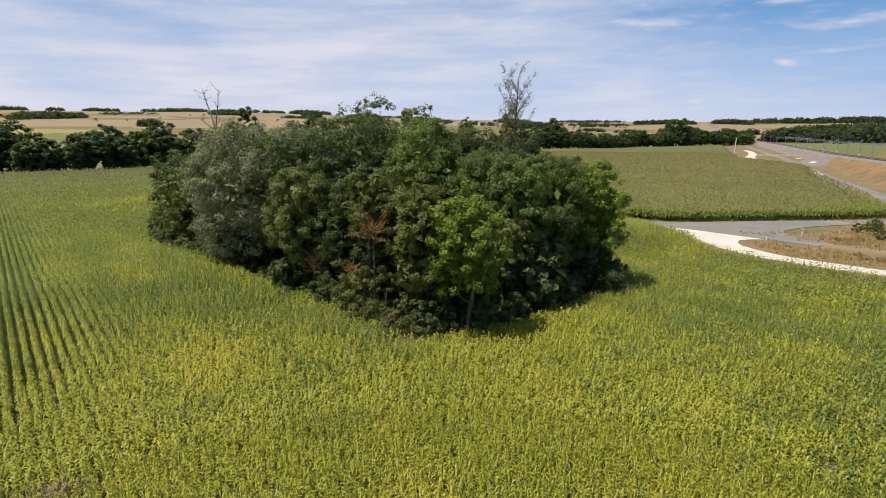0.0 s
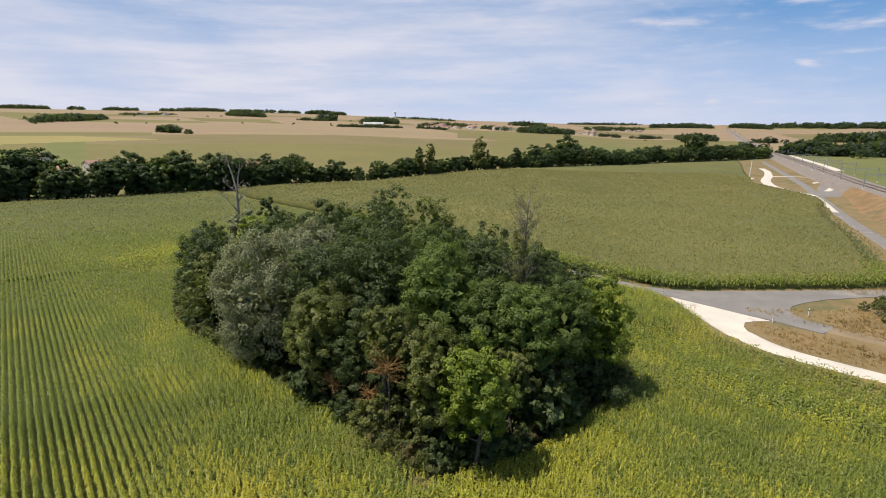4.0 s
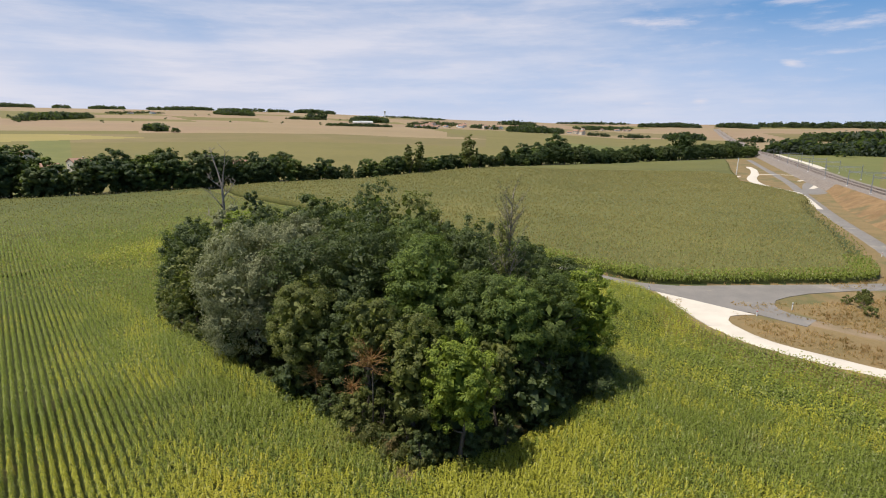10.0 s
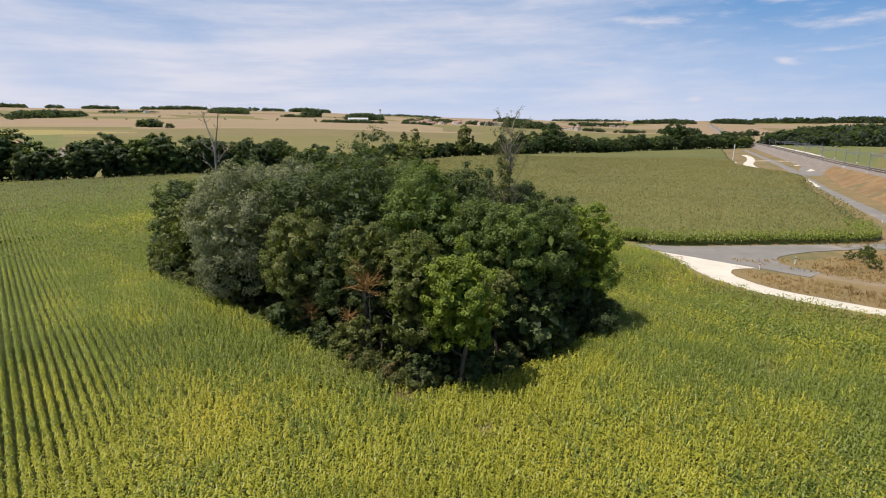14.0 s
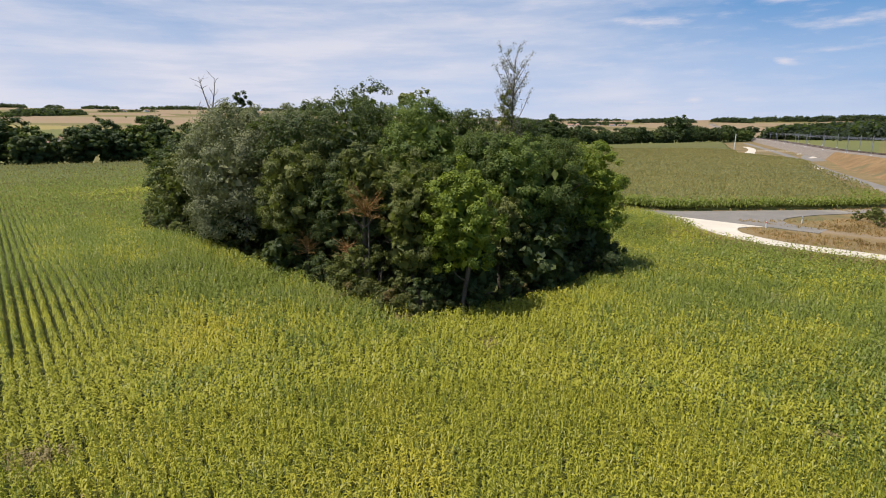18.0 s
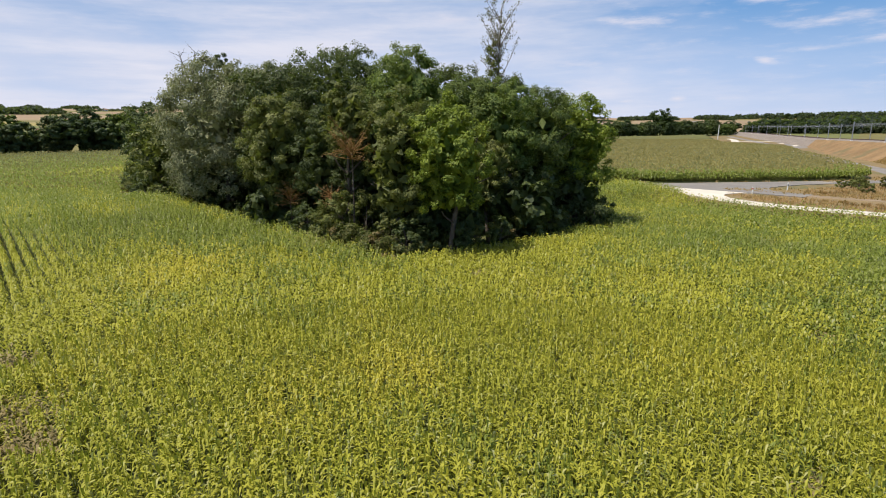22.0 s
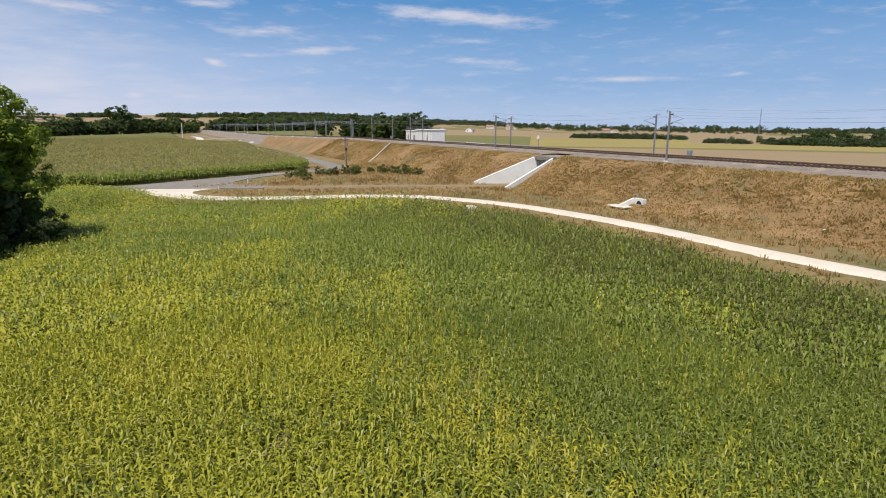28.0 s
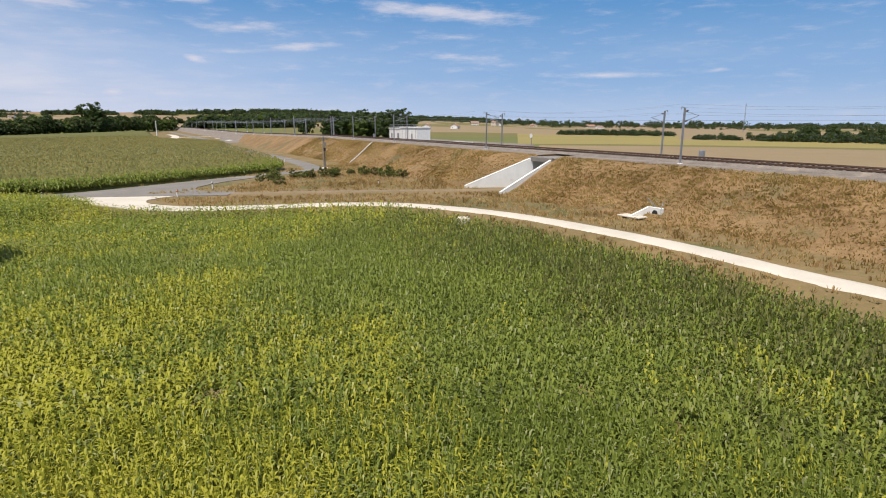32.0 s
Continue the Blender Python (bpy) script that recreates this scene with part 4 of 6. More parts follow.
def build_field_two_leaves():
    """Single plants standing out of the ripening field behind the lane."""
    rnd = random.Random(8)
    tpl = [maize_template(3, 1, rnd, False) for _ in range(6)]
    n = 70000
    x, y = rng.uniform(-100, 180, n), rng.uniform(112, 330, n)
    r = np.hypot(x, y)
    ok = inside(x, y, FIELD_TWO) & (rng.random(n) > np.clip((r - 125) / 70, 0.0, 1))
    x, y = x[ok], y[ok]
    strong = 0.5 + 0.35 * wobble(x, y, 14, 9) + 0.2 * wobble(x * 2.5, y, 5, 3) > rng.random(len(x))
    for sel, mat in ((strong, M_MAIZE_DARK), (~strong, M_MAIZE_RIPE)):
        m = sel.sum()
        v, f = scatter(tpl, np.column_stack([x, y, np.zeros(len(x))])[sel], rng.uniform(1.9, 2.3, m), rng.uniform(0, 6.28, m), rng.uniform(1.3, 1.8, m))
        tagged(part("maize_crop", quick("maize_crop", v, f), mat), "ripening maize in the field behind the lane", "maize", kind="stuff")


def build_tassels():
    """Pale tassels above the ripening crop, thin upright blades."""
    n = 150000
    x, y = rng.uniform(-190, 200, n), rng.uniform(95, 420, n)
    r, az = np.hypot(x, y), np.degrees(np.arctan2(x, y))
    two = inside(x, y, FIELD_TWO)
    one = inside(x, y, FIELD_ONE) & ~inside(x, y, COPSE) & (r > 105) & (az < -18) & (rng.random(n) < 0.3)
    ok = two | one
    x, y = x[ok], y[ok]
    top = np.where(inside(x, y, FIELD_TWO), 2.2, 1.8) + land(x, y) + rng.uniform(-0.15, 0.2, len(x))
    a = rng.uniform(0, 3.14, len(x))
    w = 0.11 + 0.0006 * np.hypot(x, y)
    dx, dy = np.cos(a) * w, np.sin(a) * w
    v = np.stack([np.column_stack([x - dx * 0.3, y - dy * 0.3, top - 0.1]), np.column_stack([x + dx * 0.3, y + dy * 0.3, top - 0.1]), np.column_stack([x + dx, y + dy, top + 0.3]), np.column_stack([x - dx, y - dy, top + 0.3])], 1)
    tagged(part("maize_tassels", quick("maize_tassels", v.reshape(-1, 3), np.arange(len(x) * 4).reshape(-1, 4)), M_TASSEL), "pale straw-coloured tassels over the ripening maize", "maize", kind="stuff")


def lowered(x, y):
    return np.clip((215 - np.hypot(x, y)) / 40, 0, 1)


def canopy(name, poly, keep, step, top, mat, label):
    """The closed crop seen from afar: a rough sheet at the height of the leaves, with its flanks."""
    xs = np.arange(min(p[0] for p in poly), max(p[0] for p in poly), step)
    ys = np.arange(min(p[1] for p in poly), max(p[1] for p in poly), step)
    x, y = np.meshgrid(xs, ys, indexing="ij")
    ok = inside(x, y, poly) & keep(x, y)
    z = top - 0.85 * lowered(x, y) + height(x, y) + wobble(x, y, 1.1, 1) * 0.16 + wobble(x, y, 7, 2) * 0.12 + rng.uniform(-0.12, 0.12, x.shape)
    idx = -np.ones(x.shape, int)
    idx[ok] = np.arange(ok.sum())
    v = np.column_stack([x[ok], y[ok], z[ok]])
    q = np.stack([idx[:-1, :-1], idx[1:, :-1], idx[1:, 1:], idx[:-1, 1:]], -1).reshape(-1, 4)
    q = q[(q >= 0).all(1)]
    # flanks down to the soil
    e = np.concatenate([q[:, [0, 1]], q[:, [1, 2]], q[:, [2, 3]], q[:, [3, 0]]])
    key = {}
    for a, b in e.tolist():
        key[(a, b)] = True
    rim = np.array([(a, b) for a, b in key if (b, a) not in key])
    far_out = np.hypot(v[rim[:, 0], 0], v[rim[:, 0], 1]) > 178
    rim = rim[far_out] if poly is FIELD_ONE else rim
    low = v[rim.ravel()].copy()
    low[:, 2] = height(low[:, 0], low[:, 1]) - 0.1
    base = len(v)
    n = len(rim)
    skirt = np.column_stack([rim[:, 1], rim[:, 0], base + np.arange(n) * 2, base + np.arange(n) * 2 + 1])
    me = quick(name, np.vstack([v, low]), np.vstack([q, skirt]))
    tagged(part(name, me, mat), label, "maize", kind="stuff")


def build_fields():
    canopy("maize_canopy", FIELD_ONE, lambda x, y: (np.hypot(x, y) > np.where(np.degrees(np.arctan2(x, y)) < -10, 150, 120)) | ((np.abs(np.degrees(np.arctan2(x, y)) - 28) > 90) & (np.hypot(x, y) > 52)), 1.25, 1.45, M_CANOPY, "broad green maize field reaching the hedge")
    canopy("maize_canopy", FIELD_TWO, lambda x, y: to_line(x, y, FIELD_TWO[-3:] + FIELD_TWO[:8])[0] > 3.5, 1.25, 2.25, M_CANOPY2, "wide ripening maize field behind the lane")


build_fields()
build_maize()
build_field_two_leaves()
build_tassels()

# ---- trees ----


def wood_mesh(points_list, sides=7):
    """Joins tapered limbs: each a list of (point, radius)."""
    vs, fs, base = [], [], 0
    for pts in points_list:
        n = len(pts)
        for k, (p, r) in enumerate(pts):
            p = np.array(p, float)
            d = np.array(pts[min(k + 1, n - 1)][0], float) - np.array(pts[max(k - 1, 0)][0], float)
            d /= np.linalg.norm(d) + 1e-9
            a = np.cross(d, [0.31, 0.95, 0.05])
            a /= np.linalg.norm(a) + 1e-9
            b = np.cross(d, a)
            t = np.arange(sides) / sides * 2 * math.pi
            vs.append(p + r * (np.cos(t)[:, None] * a + np.sin(t)[:, None] * b))
        for k in range(n - 1):
            for q in range(sides):
                q2 = (q + 1) % sides
                fs.append((base + k * sides + q, base + k * sides + q2, base + (k + 1) * sides + q2, base + (k + 1) * sides + q))
        base += n * sides
    return np.vstack(vs), np.array(fs)


def limb(rnd, start, way, length, r0, r1, bend=0.25, n=5):
    p, d = np.array(start, float), np.array(way, float)
    d /= np.linalg.norm(d)
    out = [(p.copy(), r0)]
    for k in range(1, n + 1):
        d = d + np.array([rnd.uniform(-bend, bend), rnd.uniform(-bend, bend), rnd.uniform(-bend * 0.5, bend)])
        d /= np.linalg.norm(d)
        p = p + d * length / n
        out.append((p.copy(), r0 + (r1 - r0) * k / n))
    return out


def leaf_cloud(gen, centres, radii, per, size, droop=0.0, outward=None, stir=0.55):
    """Leaves round clump centres: bent diamonds of two triangles each."""
    n = len(centres) * per
    c = np.repeat(centres, per, 0)
    rad = np.repeat(radii, per)
    d = gen.normal(0, 1, (n, 3))
    d /= np.linalg.norm(d, axis=1)[:, None]
    dist = gen.random(n) ** 0.45
    p = c + d * (rad * dist)[:, None] * np.array([1, 1, 0.8])
    nor = d * 0.8 + gen.normal(0, stir, (n, 3)) + np.array([0, 0, 0.45])
    if outward is not None:
        nor += np.repeat(outward, per, 0) * 0.9
    nor /= np.linalg.norm(nor, axis=1)[:, None]
    a = np.cross(nor, gen.normal(0, 1, (n, 3)))
    a[:, 2] -= droop
    a /= np.linalg.norm(a, axis=1)[:, None]
    b = np.cross(nor, a)
    s = size * gen.uniform(0.65, 1.35, n)[:, None]
    lift = nor * s * 0.18
    v = np.stack([p - a * s * 0.62, p + b * s * 0.36 + lift, p + a * s * 0.62, p - b * s * 0.36 + lift], 1)
    return v.reshape(-1, 3), np.arange(n * 4).reshape(-1, 4)


def make_tree(name, x, y, h, r, leaf, label, low=0.2, clumps=90, per=70, size=0.2, seed=1, squash=1.0, droop=0.0, ground=0.0, bark=None, category="tree", group="", top_narrow=0.0, clump_r=0.15, lobes=6, core=0, stir=0.55, boughs=20, bough_r=0.36):
    """A broadleaf tree: tapered trunk, limbs, and an uneven crown of leaf clumps with gaps."""
    gen, rnd = np.random.default_rng(seed), random.Random(seed)
    tree = thing(name, label, category, group, at=Matrix.Translation((x, y, ground)))
    zc, zr = h * (1 + low) / 2, h * (1 - low) / 2
    r0 = 0.018 * h + 0.05
    limbs = [limb(rnd, (0, 0, -0.1), (rnd.uniform(-0.1, 0.1), rnd.uniform(-0.1, 0.1), 1), h * 0.8, r0, r0 * 0.2, 0.10, 7)]
    for k in range(7):
        t = rnd.uniform(0.45, 0.9)
        a = rnd.uniform(0, 6.28)
        s = limbs[0][int(t * 6)][0]
        limbs.append(limb(rnd, s, (math.cos(a), math.sin(a), rnd.uniform(0.3, 0.9)), r * rnd.uniform(0.6, 1.0), r0 * 0.42, r0 * 0.08, 0.2, 4))
    v, f = wood_mesh(limbs, 5)
    part("trunk", quick("trunk", v, f), bark or M_BARK, tree)
    # rounded boughs on a lobed egg; leaf clumps sit on each bough's upper and outer side, with dark gaps between
    turn = gen.uniform(0, 6.28)
    k = np.arange(boughs) + 0.5
    up = 1 - 1.80 * k / boughs
    flat, a = np.sqrt(1 - up ** 2), k * 2.39996 + turn
    b = np.column_stack([flat * np.cos(a), flat * np.sin(a), up]) + gen.normal(0, 0.12, (boughs, 3))
    b /= np.linalg.norm(b, axis=1)[:, None]
    lob = gen.normal(0, 1, (lobes, 3))
    lob /= np.linalg.norm(lob, axis=1)[:, None]
    bulge = 0.80 + 0.24 * np.max(np.clip(b @ lob.T, 0, 1) ** 3, axis=1) + gen.normal(0, 0.05, boughs)
    size_b = gen.uniform(0.74, 1.28, boughs) * bough_r
    shell = (1.03 - 0.78 * size_b) * bulge
    zz = b[:, 2] * shell
    pinch = 1 - top_narrow * np.clip(zz, 0, 1)
    zz = np.sign(zz) * np.abs(zz) ** 0.85
    bc = np.column_stack([b[:, 0] * shell * r * pinch, b[:, 1] * shell * r * pinch, zc + zz * zr * squash])
    own = np.concatenate([np.arange(boughs), gen.integers(0, boughs, max(0, clumps - boughs))])
    clumps = len(own)
    d = gen.normal(0, 1, (clumps, 3)) + b[own] * 0.85 + np.array([0, 0, 0.35])
    d /= np.linalg.norm(d, axis=1)[:, None]
    reach = (size_b[own] * gen.uniform(0.72, 1.0, clumps) * r)[:, None]
    c = bc[own] + d * reach * np.array([1, 1, min(1.0, 0.4 + 0.6 * zr * squash / r)])
    c[:, 2] = np.maximum(c[:, 2], 0.4)
    rad = gen.uniform(0.7, 1.3, clumps) * clump_r * r
    v, f = leaf_cloud(gen, c, rad, per, size, droop, d, stir)
    # oversized leaves added inside the crown, only to stop light passing through
    if core:
        d2 = gen.normal(0, 1, (core, 3))
        d2 /= np.linalg.norm(d2, axis=1)[:, None]
        rr = gen.uniform(0.1, 0.80, core)[:, None]
        c2 = np.column_stack([d2[:, :2] * rr * r * 0.88, zc - 0.06 * zr + d2[:, 2:] * rr * zr * squash * 0.9])
        v2, f2 = leaf_cloud(gen, c2, np.full(core, 0.05), 1, max(0.9, size * 3.2))
        v, f = np.vstack([v, v2]), np.vstack([f, f2 + len(v)])
    v[:, 2] = np.maximum(v[:, 2], 0.05)
    part("crown", quick("crown", v, f), leaf, tree)
    return tree

# ---- the copse ----
OAK = "dark green oak in the copse amid the maize"
ASH = "mid-green ash tree in the dense copse"
MAPLE = "bright green field maple with broad leaves in the copse"
COPSE_TREES = [
    # x, y, height, radius, leaf, label, low, size, seed
    (-26.2, 73.2, 19.8, 7.2, L_WILLOW, "large rounded grey-green willow at the copse's edge", 0.06, 0.20, 11),
    (-21.5, 80, 20.5, 5.4, L_WILLOW, "silvery grey-green willow behind the larger willow", 0.25, 0.20, 12),
    (-16.4, 62.6, 16.2, 4.1, L_OLIVE, "olive-green sallow with a rounded crown at the copse's front", 0.16, 0.19, 13),
    (-10.6, 60.6, 14.0, 3.7, L_OAK, "ivy-clad dark ash at the copse's front", 0.06, 0.19, 14),
    (-10.5, 70, 21.5, 5.8, L_OAK, OAK, 0.2, 0.21, 15),
    (-18, 69, 19.5, 5.2, L_OAK, OAK, 0.1, 0.21, 16),
    (-1.8, 65.5, 21.2, 5.0, L_LIME, "tall fresh green maple rising from the middle of the copse", 0.25, 0.22, 17),
    (4.6, 62, 18.0, 4.4, L_ASH, ASH, 0.2, 0.20, 18),
    (8.0, 60.6, 17.0, 4.4, L_LIME, ASH, 0.30, 0.20, 19),
    (6.6, 56.6, 11.6, 2.6, L_OLIVE, "yellowish thin-leaved ash leaning from the copse's edge", 0.22, 0.18, 51),
    (2.2, 49.8, 14.4, 3.6, L_MAPLE, "bright yellow-green maple at the copse's corner", 0.24, 0.21, 20),
    (-2.5, 51.9, 15.8, 3.2, L_OLIVE, "olive-brown hazel at the copse's corner", 0.12, 0.18, 21),
    (-7.4, 55.6, 16.0, 2.7, L_OLIVE, "yellow-olive thorn above the withered branches", 0.55, 0.18, 22),
    (-6.6, 58.5, 14.5, 3.4, L_OAK, OAK, 0.08, 0.19, 52),
    (13.3, 65.0, 16.4, 4.4, L_ASH, ASH, 0.22, 0.20, 23),
    (18.8, 68.8, 15.8, 4.4, L_MAPLE, "broad bright green maple at the copse's eastern end", 0.22, 0.22, 24),
    (17.6, 74.5, 14.2, 4.0, L_ASH, ASH, 0.18, 0.20, 25),
    (16, 74, 16.5, 4.8, L_OAK, OAK, 0.2, 0.22, 26),
    (14.0, 81, 14.0, 4.2, L_OAK, OAK, 0.15, 0.22, 27),
    (10.5, 72, 18.0, 4.6, L_OAK, OAK, 0.2, 0.22, 28),
    (3.5, 74, 20.0, 5.0, L_OAK, OAK, 0.2, 0.22, 29),
    (-4, 78, 21.5, 5.4, L_ASH, ASH, 0.2, 0.22, 30),
    (-13, 82, 22.5, 5.6, L_OAK, OAK, 0.2, 0.22, 31),
    (-11.5, 93, 25.3, 4.6, L_OAK, "tallest dark oak at the back of the copse", 0.3, 0.19, 32),
    (-4.5, 90, 23.5, 4.6, L_OLIVE, "tall olive-green ash at the back of the copse", 0.25, 0.24, 33),
    (5, 86, 19.5, 4.8, L_OAK, OAK, 0.2, 0.25, 34),
    (13, 86, 16.5, 4.6, L_OAK, OAK, 0.15, 0.25, 35),
    (-21, 92, 22.0, 5.4, L_OAK, OAK, 0.2, 0.25, 36),
    (-30, 86, 20.5, 5.6, L_OAK, OAK, 0.12, 0.24, 37),
    (-33, 96, 18.0, 5.0, L_OLIVE, "olive-green thorn tree in the copse", 0.12, 0.24, 38),
    (-41, 88, 13.0, 4.6, L_OLIVE, "brownish-olive hawthorn at the copse's western edge", 0.03, 0.22, 39),
    (-45.5, 96, 15.8, 5.2, L_OAK, "dark oak at the copse's western edge", 0.05, 0.23, 40),
    (-38, 105, 17.5, 5.2, L_MAPLE, MAPLE, 0.12, 0.26, 41),
    (-50, 107, 14.0, 5.0, L_OAK, OAK, 0.05, 0.26, 42),
    (-26, 106, 20.0, 5.2, L_OAK, OAK, 0.15, 0.27, 43),
    (-14, 104, 20.5, 5.2, L_OAK, OAK, 0.15, 0.27, 44),
    (-2, 100, 19.0, 5.2, L_OAK, OAK, 0.12, 0.27, 45),
    (-47, 119, 15.5, 5.0, L_WILLOW, "pale grey willow beside the dead tree", 0.1, 0.27, 46),
    (-36, 116, 16.5, 5.2, L_OAK, OAK, 0.1, 0.28, 47),
    (-56, 121, 13.0, 4.6, L_OAK, OAK, 0.05, 0.28, 48),
    (-23, 117, 15.0, 4.8, L_OAK, OAK, 0.1, 0.28, 49),
]


def build_copse():
    for x, y, h, r, leaf, label, low, size, seed in COPSE_TREES:
        front = y < 82
        n = int((250 if y < 68 else 215 if front else 130) * (r / 4.8) ** 1.7)
        soft = leaf is L_WILLOW
        make_tree("tree", x, y, h, r, leaf, label, low, int(n * 1.3) if soft else n, (84 if soft else 96 if y < 68 else 62) if front else 32, size * (0.92 if y < 68 else 1.12 if front else 1.6), seed, group="trees of the copse", droop=0.6 if soft else 0.1, clump_r=0.13 if soft else 0.15, lobes=9, core=1500 if front else 400, stir=0.4, boughs=int(32 + 6 * r), bough_r=0.31 if r > 3 else 0.36)
    # a slim poplar and the half-bare one
    make_tree("poplar", -30.8, 89.5, 24.4, 2.5, L_OAK, "slim dark poplar at the back of the copse", 0.3, 110, 60, 0.26, 61, group="trees of the copse", top_narrow=0.45, core=120)
    gen, rnd = np.random.default_rng(62), random.Random(62)
    tree = thing("poplar", "tall half-bare poplar with thin grey twigs above the copse", "tree", "trees of the copse", at=Matrix.Translation((8.2, 69, 0)))
    limbs = [limb(rnd, (0, 0, 0), (0.02, 0, 1), 25.2, 0.34, 0.03, 0.03, 10)]
    tips = []
    for k in range(46):
        t = rnd.uniform(0.42, 0.97)
        s = limbs[0][int(t * 10)][0]
        a = rnd.uniform(0, 6.28)
        ln = rnd.uniform(2.0, 4.6) * (1.25 - t)
        li = limb(rnd, s + np.array([0, 0, rnd.uniform(0, 2.2)]), (math.cos(a) * 0.75, math.sin(a) * 0.75, 1.0), ln + 1.8, 0.07, 0.012, 0.12, 4)
        limbs.append(li)
        for _ in range(3):
            b = li[rnd.randint(1, 4)][0]
            a2 = rnd.uniform(0, 6.28)
            tw = limb(rnd, b, (math.cos(a2) * 0.7, math.sin(a2) * 0.7, 1.0), rnd.uniform(0.8, 1.8), 0.025, 0.006, 0.15, 3)
            limbs.append(tw)
            tips.extend(p for p, _ in tw[1:])
    v, f = wood_mesh(limbs[:1], 6)
    part("trunk", quick("trunk", v, f), M_BARK, tree)
    v, f = wood_mesh(limbs[1:], 5)
    part("bare_crown", quick("bare_crown", v, f), M_DEADWOOD, tree, "bare grey upper branches")
    v, f = leaf_cloud(gen, np.array(tips), np.full(len(tips), 0.38), 9, 0.13)
    part("crown", quick("crown", v, f), L_SPARSE, tree, "thin withered leaves")
    zs = np.linspace(10, 21.5, 54)
    wide = 1.25 - 0.06 * (zs - 10)
    iv = np.column_stack([gen.normal(0, 0.6, 54) * wide, gen.normal(0, 0.6, 54) * wide, zs])
    v, f = leaf_cloud(gen, iv, wide * 0.8, 75, 0.18)
    part("ivy", quick("ivy", v, f), L_OLIVE, tree, "green ivy round the stem")
    # the dead tree
    rnd = random.Random(63)
    tree = thing("dead_tree", "bare grey dead tree standing above the copse", "tree", at=Matrix.Translation((-51.0, 127.5, 0)))
    limbs = [limb(rnd, (0, 0, 0), (0.02, 0, 1), 19.0, 0.55, 0.26, 0.04, 8)]
    top = limbs[0][-1][0]
    leaders = [limb(rnd, top, w, ln, 0.24, 0.04, 0.12, 7) for w, ln in (((-0.22, 0.1, 1), 10.0), ((0.18, -0.1, 1), 9.0))]
    for z, w, ln in ((4, (-1.0, 0.2, 0.9), 6.2), (5, (0.9, -0.3, 1.0), 5.2), (6, (-0.5, -0.8, 1.0), 4.6), (7, (0.6, 0.7, 1.1), 5.0), (8, (-0.9, -0.2, 0.9), 4.2)):
        leaders.append(limb(rnd, limbs[0][z][0], w, ln, 0.17, 0.03, 0.16, 6))
    for li in leaders:
        limbs.append(li)
        for _ in range(7):
            b = li[rnd.randint(1, len(li) - 1)][0]
            a2 = rnd.uniform(0, 6.28)
            tw = limb(rnd, b, (math.cos(a2), math.sin(a2), rnd.uniform(0.3, 1.2)), rnd.uniform(1.2, 3.0), 0.07, 0.015, 0.22, 4)
            limbs.append(tw)
            a3 = a2 + rnd.uniform(-0.9, 0.9)
            limbs.append(limb(rnd, tw[2][0], (math.cos(a3), math.sin(a3), rnd.uniform(0.2, 1.0)), rnd.uniform(0.6, 1.4), 0.035, 0.012, 0.2, 3))
    v, f = wood_mesh(limbs, 6)
    part("trunk", quick("trunk", v, f), M_DEADWOOD, tree, "barkless grey trunk and branches")
    # dead branches in the front, withered orange
    for x, y, hub, wide, seed, leaves in ((-6.9, 52.6, 9.3, 3.2, 64, 330), (-14.6, 59.6, 4.2, 2.2, 65, 200), (-9.6, 55.9, 4.4, 1.8, 66, 120)):
        rnd, gen = random.Random(seed), np.random.default_rng(seed)
        tree = thing("withered_tree", "withered orange-brown tree at the copse's front", "tree", "withered trees", at=Matrix.Translation((x, y + 0.8, 0)))
        v, f = wood_mesh([limb(rnd, (0, 0, -0.1), (0, -0.03, 1), hub + 0.3, 0.10, 0.06, 0.02, 6)], 6)
        part("trunk", quick("trunk", v, f), M_BARK, tree)
        fan, tips = [], []
        for k in range(46):
            a, e = rnd.uniform(0, 6.28), rnd.uniform(-0.3, 1.5)
            tw = limb(rnd, (0, -0.03 * hub, hub + rnd.uniform(-0.5, 0.8)), (math.cos(a), math.sin(a) - 0.3, e), wide * rnd.uniform(0.55, 1.1), 0.045, 0.012, 0.14, 5)
            fan.append(tw)
            tips.extend(p for p, _ in tw[2:])
        v, f = wood_mesh(fan, 4)
        part("bare_crown", quick("bare_crown", v, f), M_RUSTWOOD, tree, "dry orange-brown twigs")
        v, f = leaf_cloud(gen, np.array(tips), np.full(len(tips), 0.30), max(1, leaves * 3 // len(tips)), 0.12)
        part("crown", quick("crown", v, f), L_BROWN, tree, "shrivelled orange-brown leaves")
    # undergrowth along the edge
    gen = np.random.default_rng(70)
    edge = np.array(COPSE)
    line = spline(COPSE[:8] + [COPSE[8]], 2.2)
    back = spline(COPSE[-5:] + [COPSE[0]], 2.4)
    k = 0
    for pts, tall in ((line, 2.6), (back, 2.2)):
        for p in pts:
            k += 1
            q = p + (np.array([-6, 82]) - p) / np.linalg.norm(np.array([-6, 82]) - p) * gen.uniform(0.8, 2.6)
            h = tall * gen.uniform(0.7, 1.8)
            leaf = (L_SHRUB, L_OAK, L_OLIVE, L_OAK)[k % 4]
            make_tree("shrub", q[0], q[1], h, gen.uniform(1.2, 2.0), leaf, "tangled bramble and thorn undergrowth at the copse's foot", 0.0, 26, 60, 0.20, 200 + k, category="shrub", group="undergrowth of the copse", clump_r=0.22)
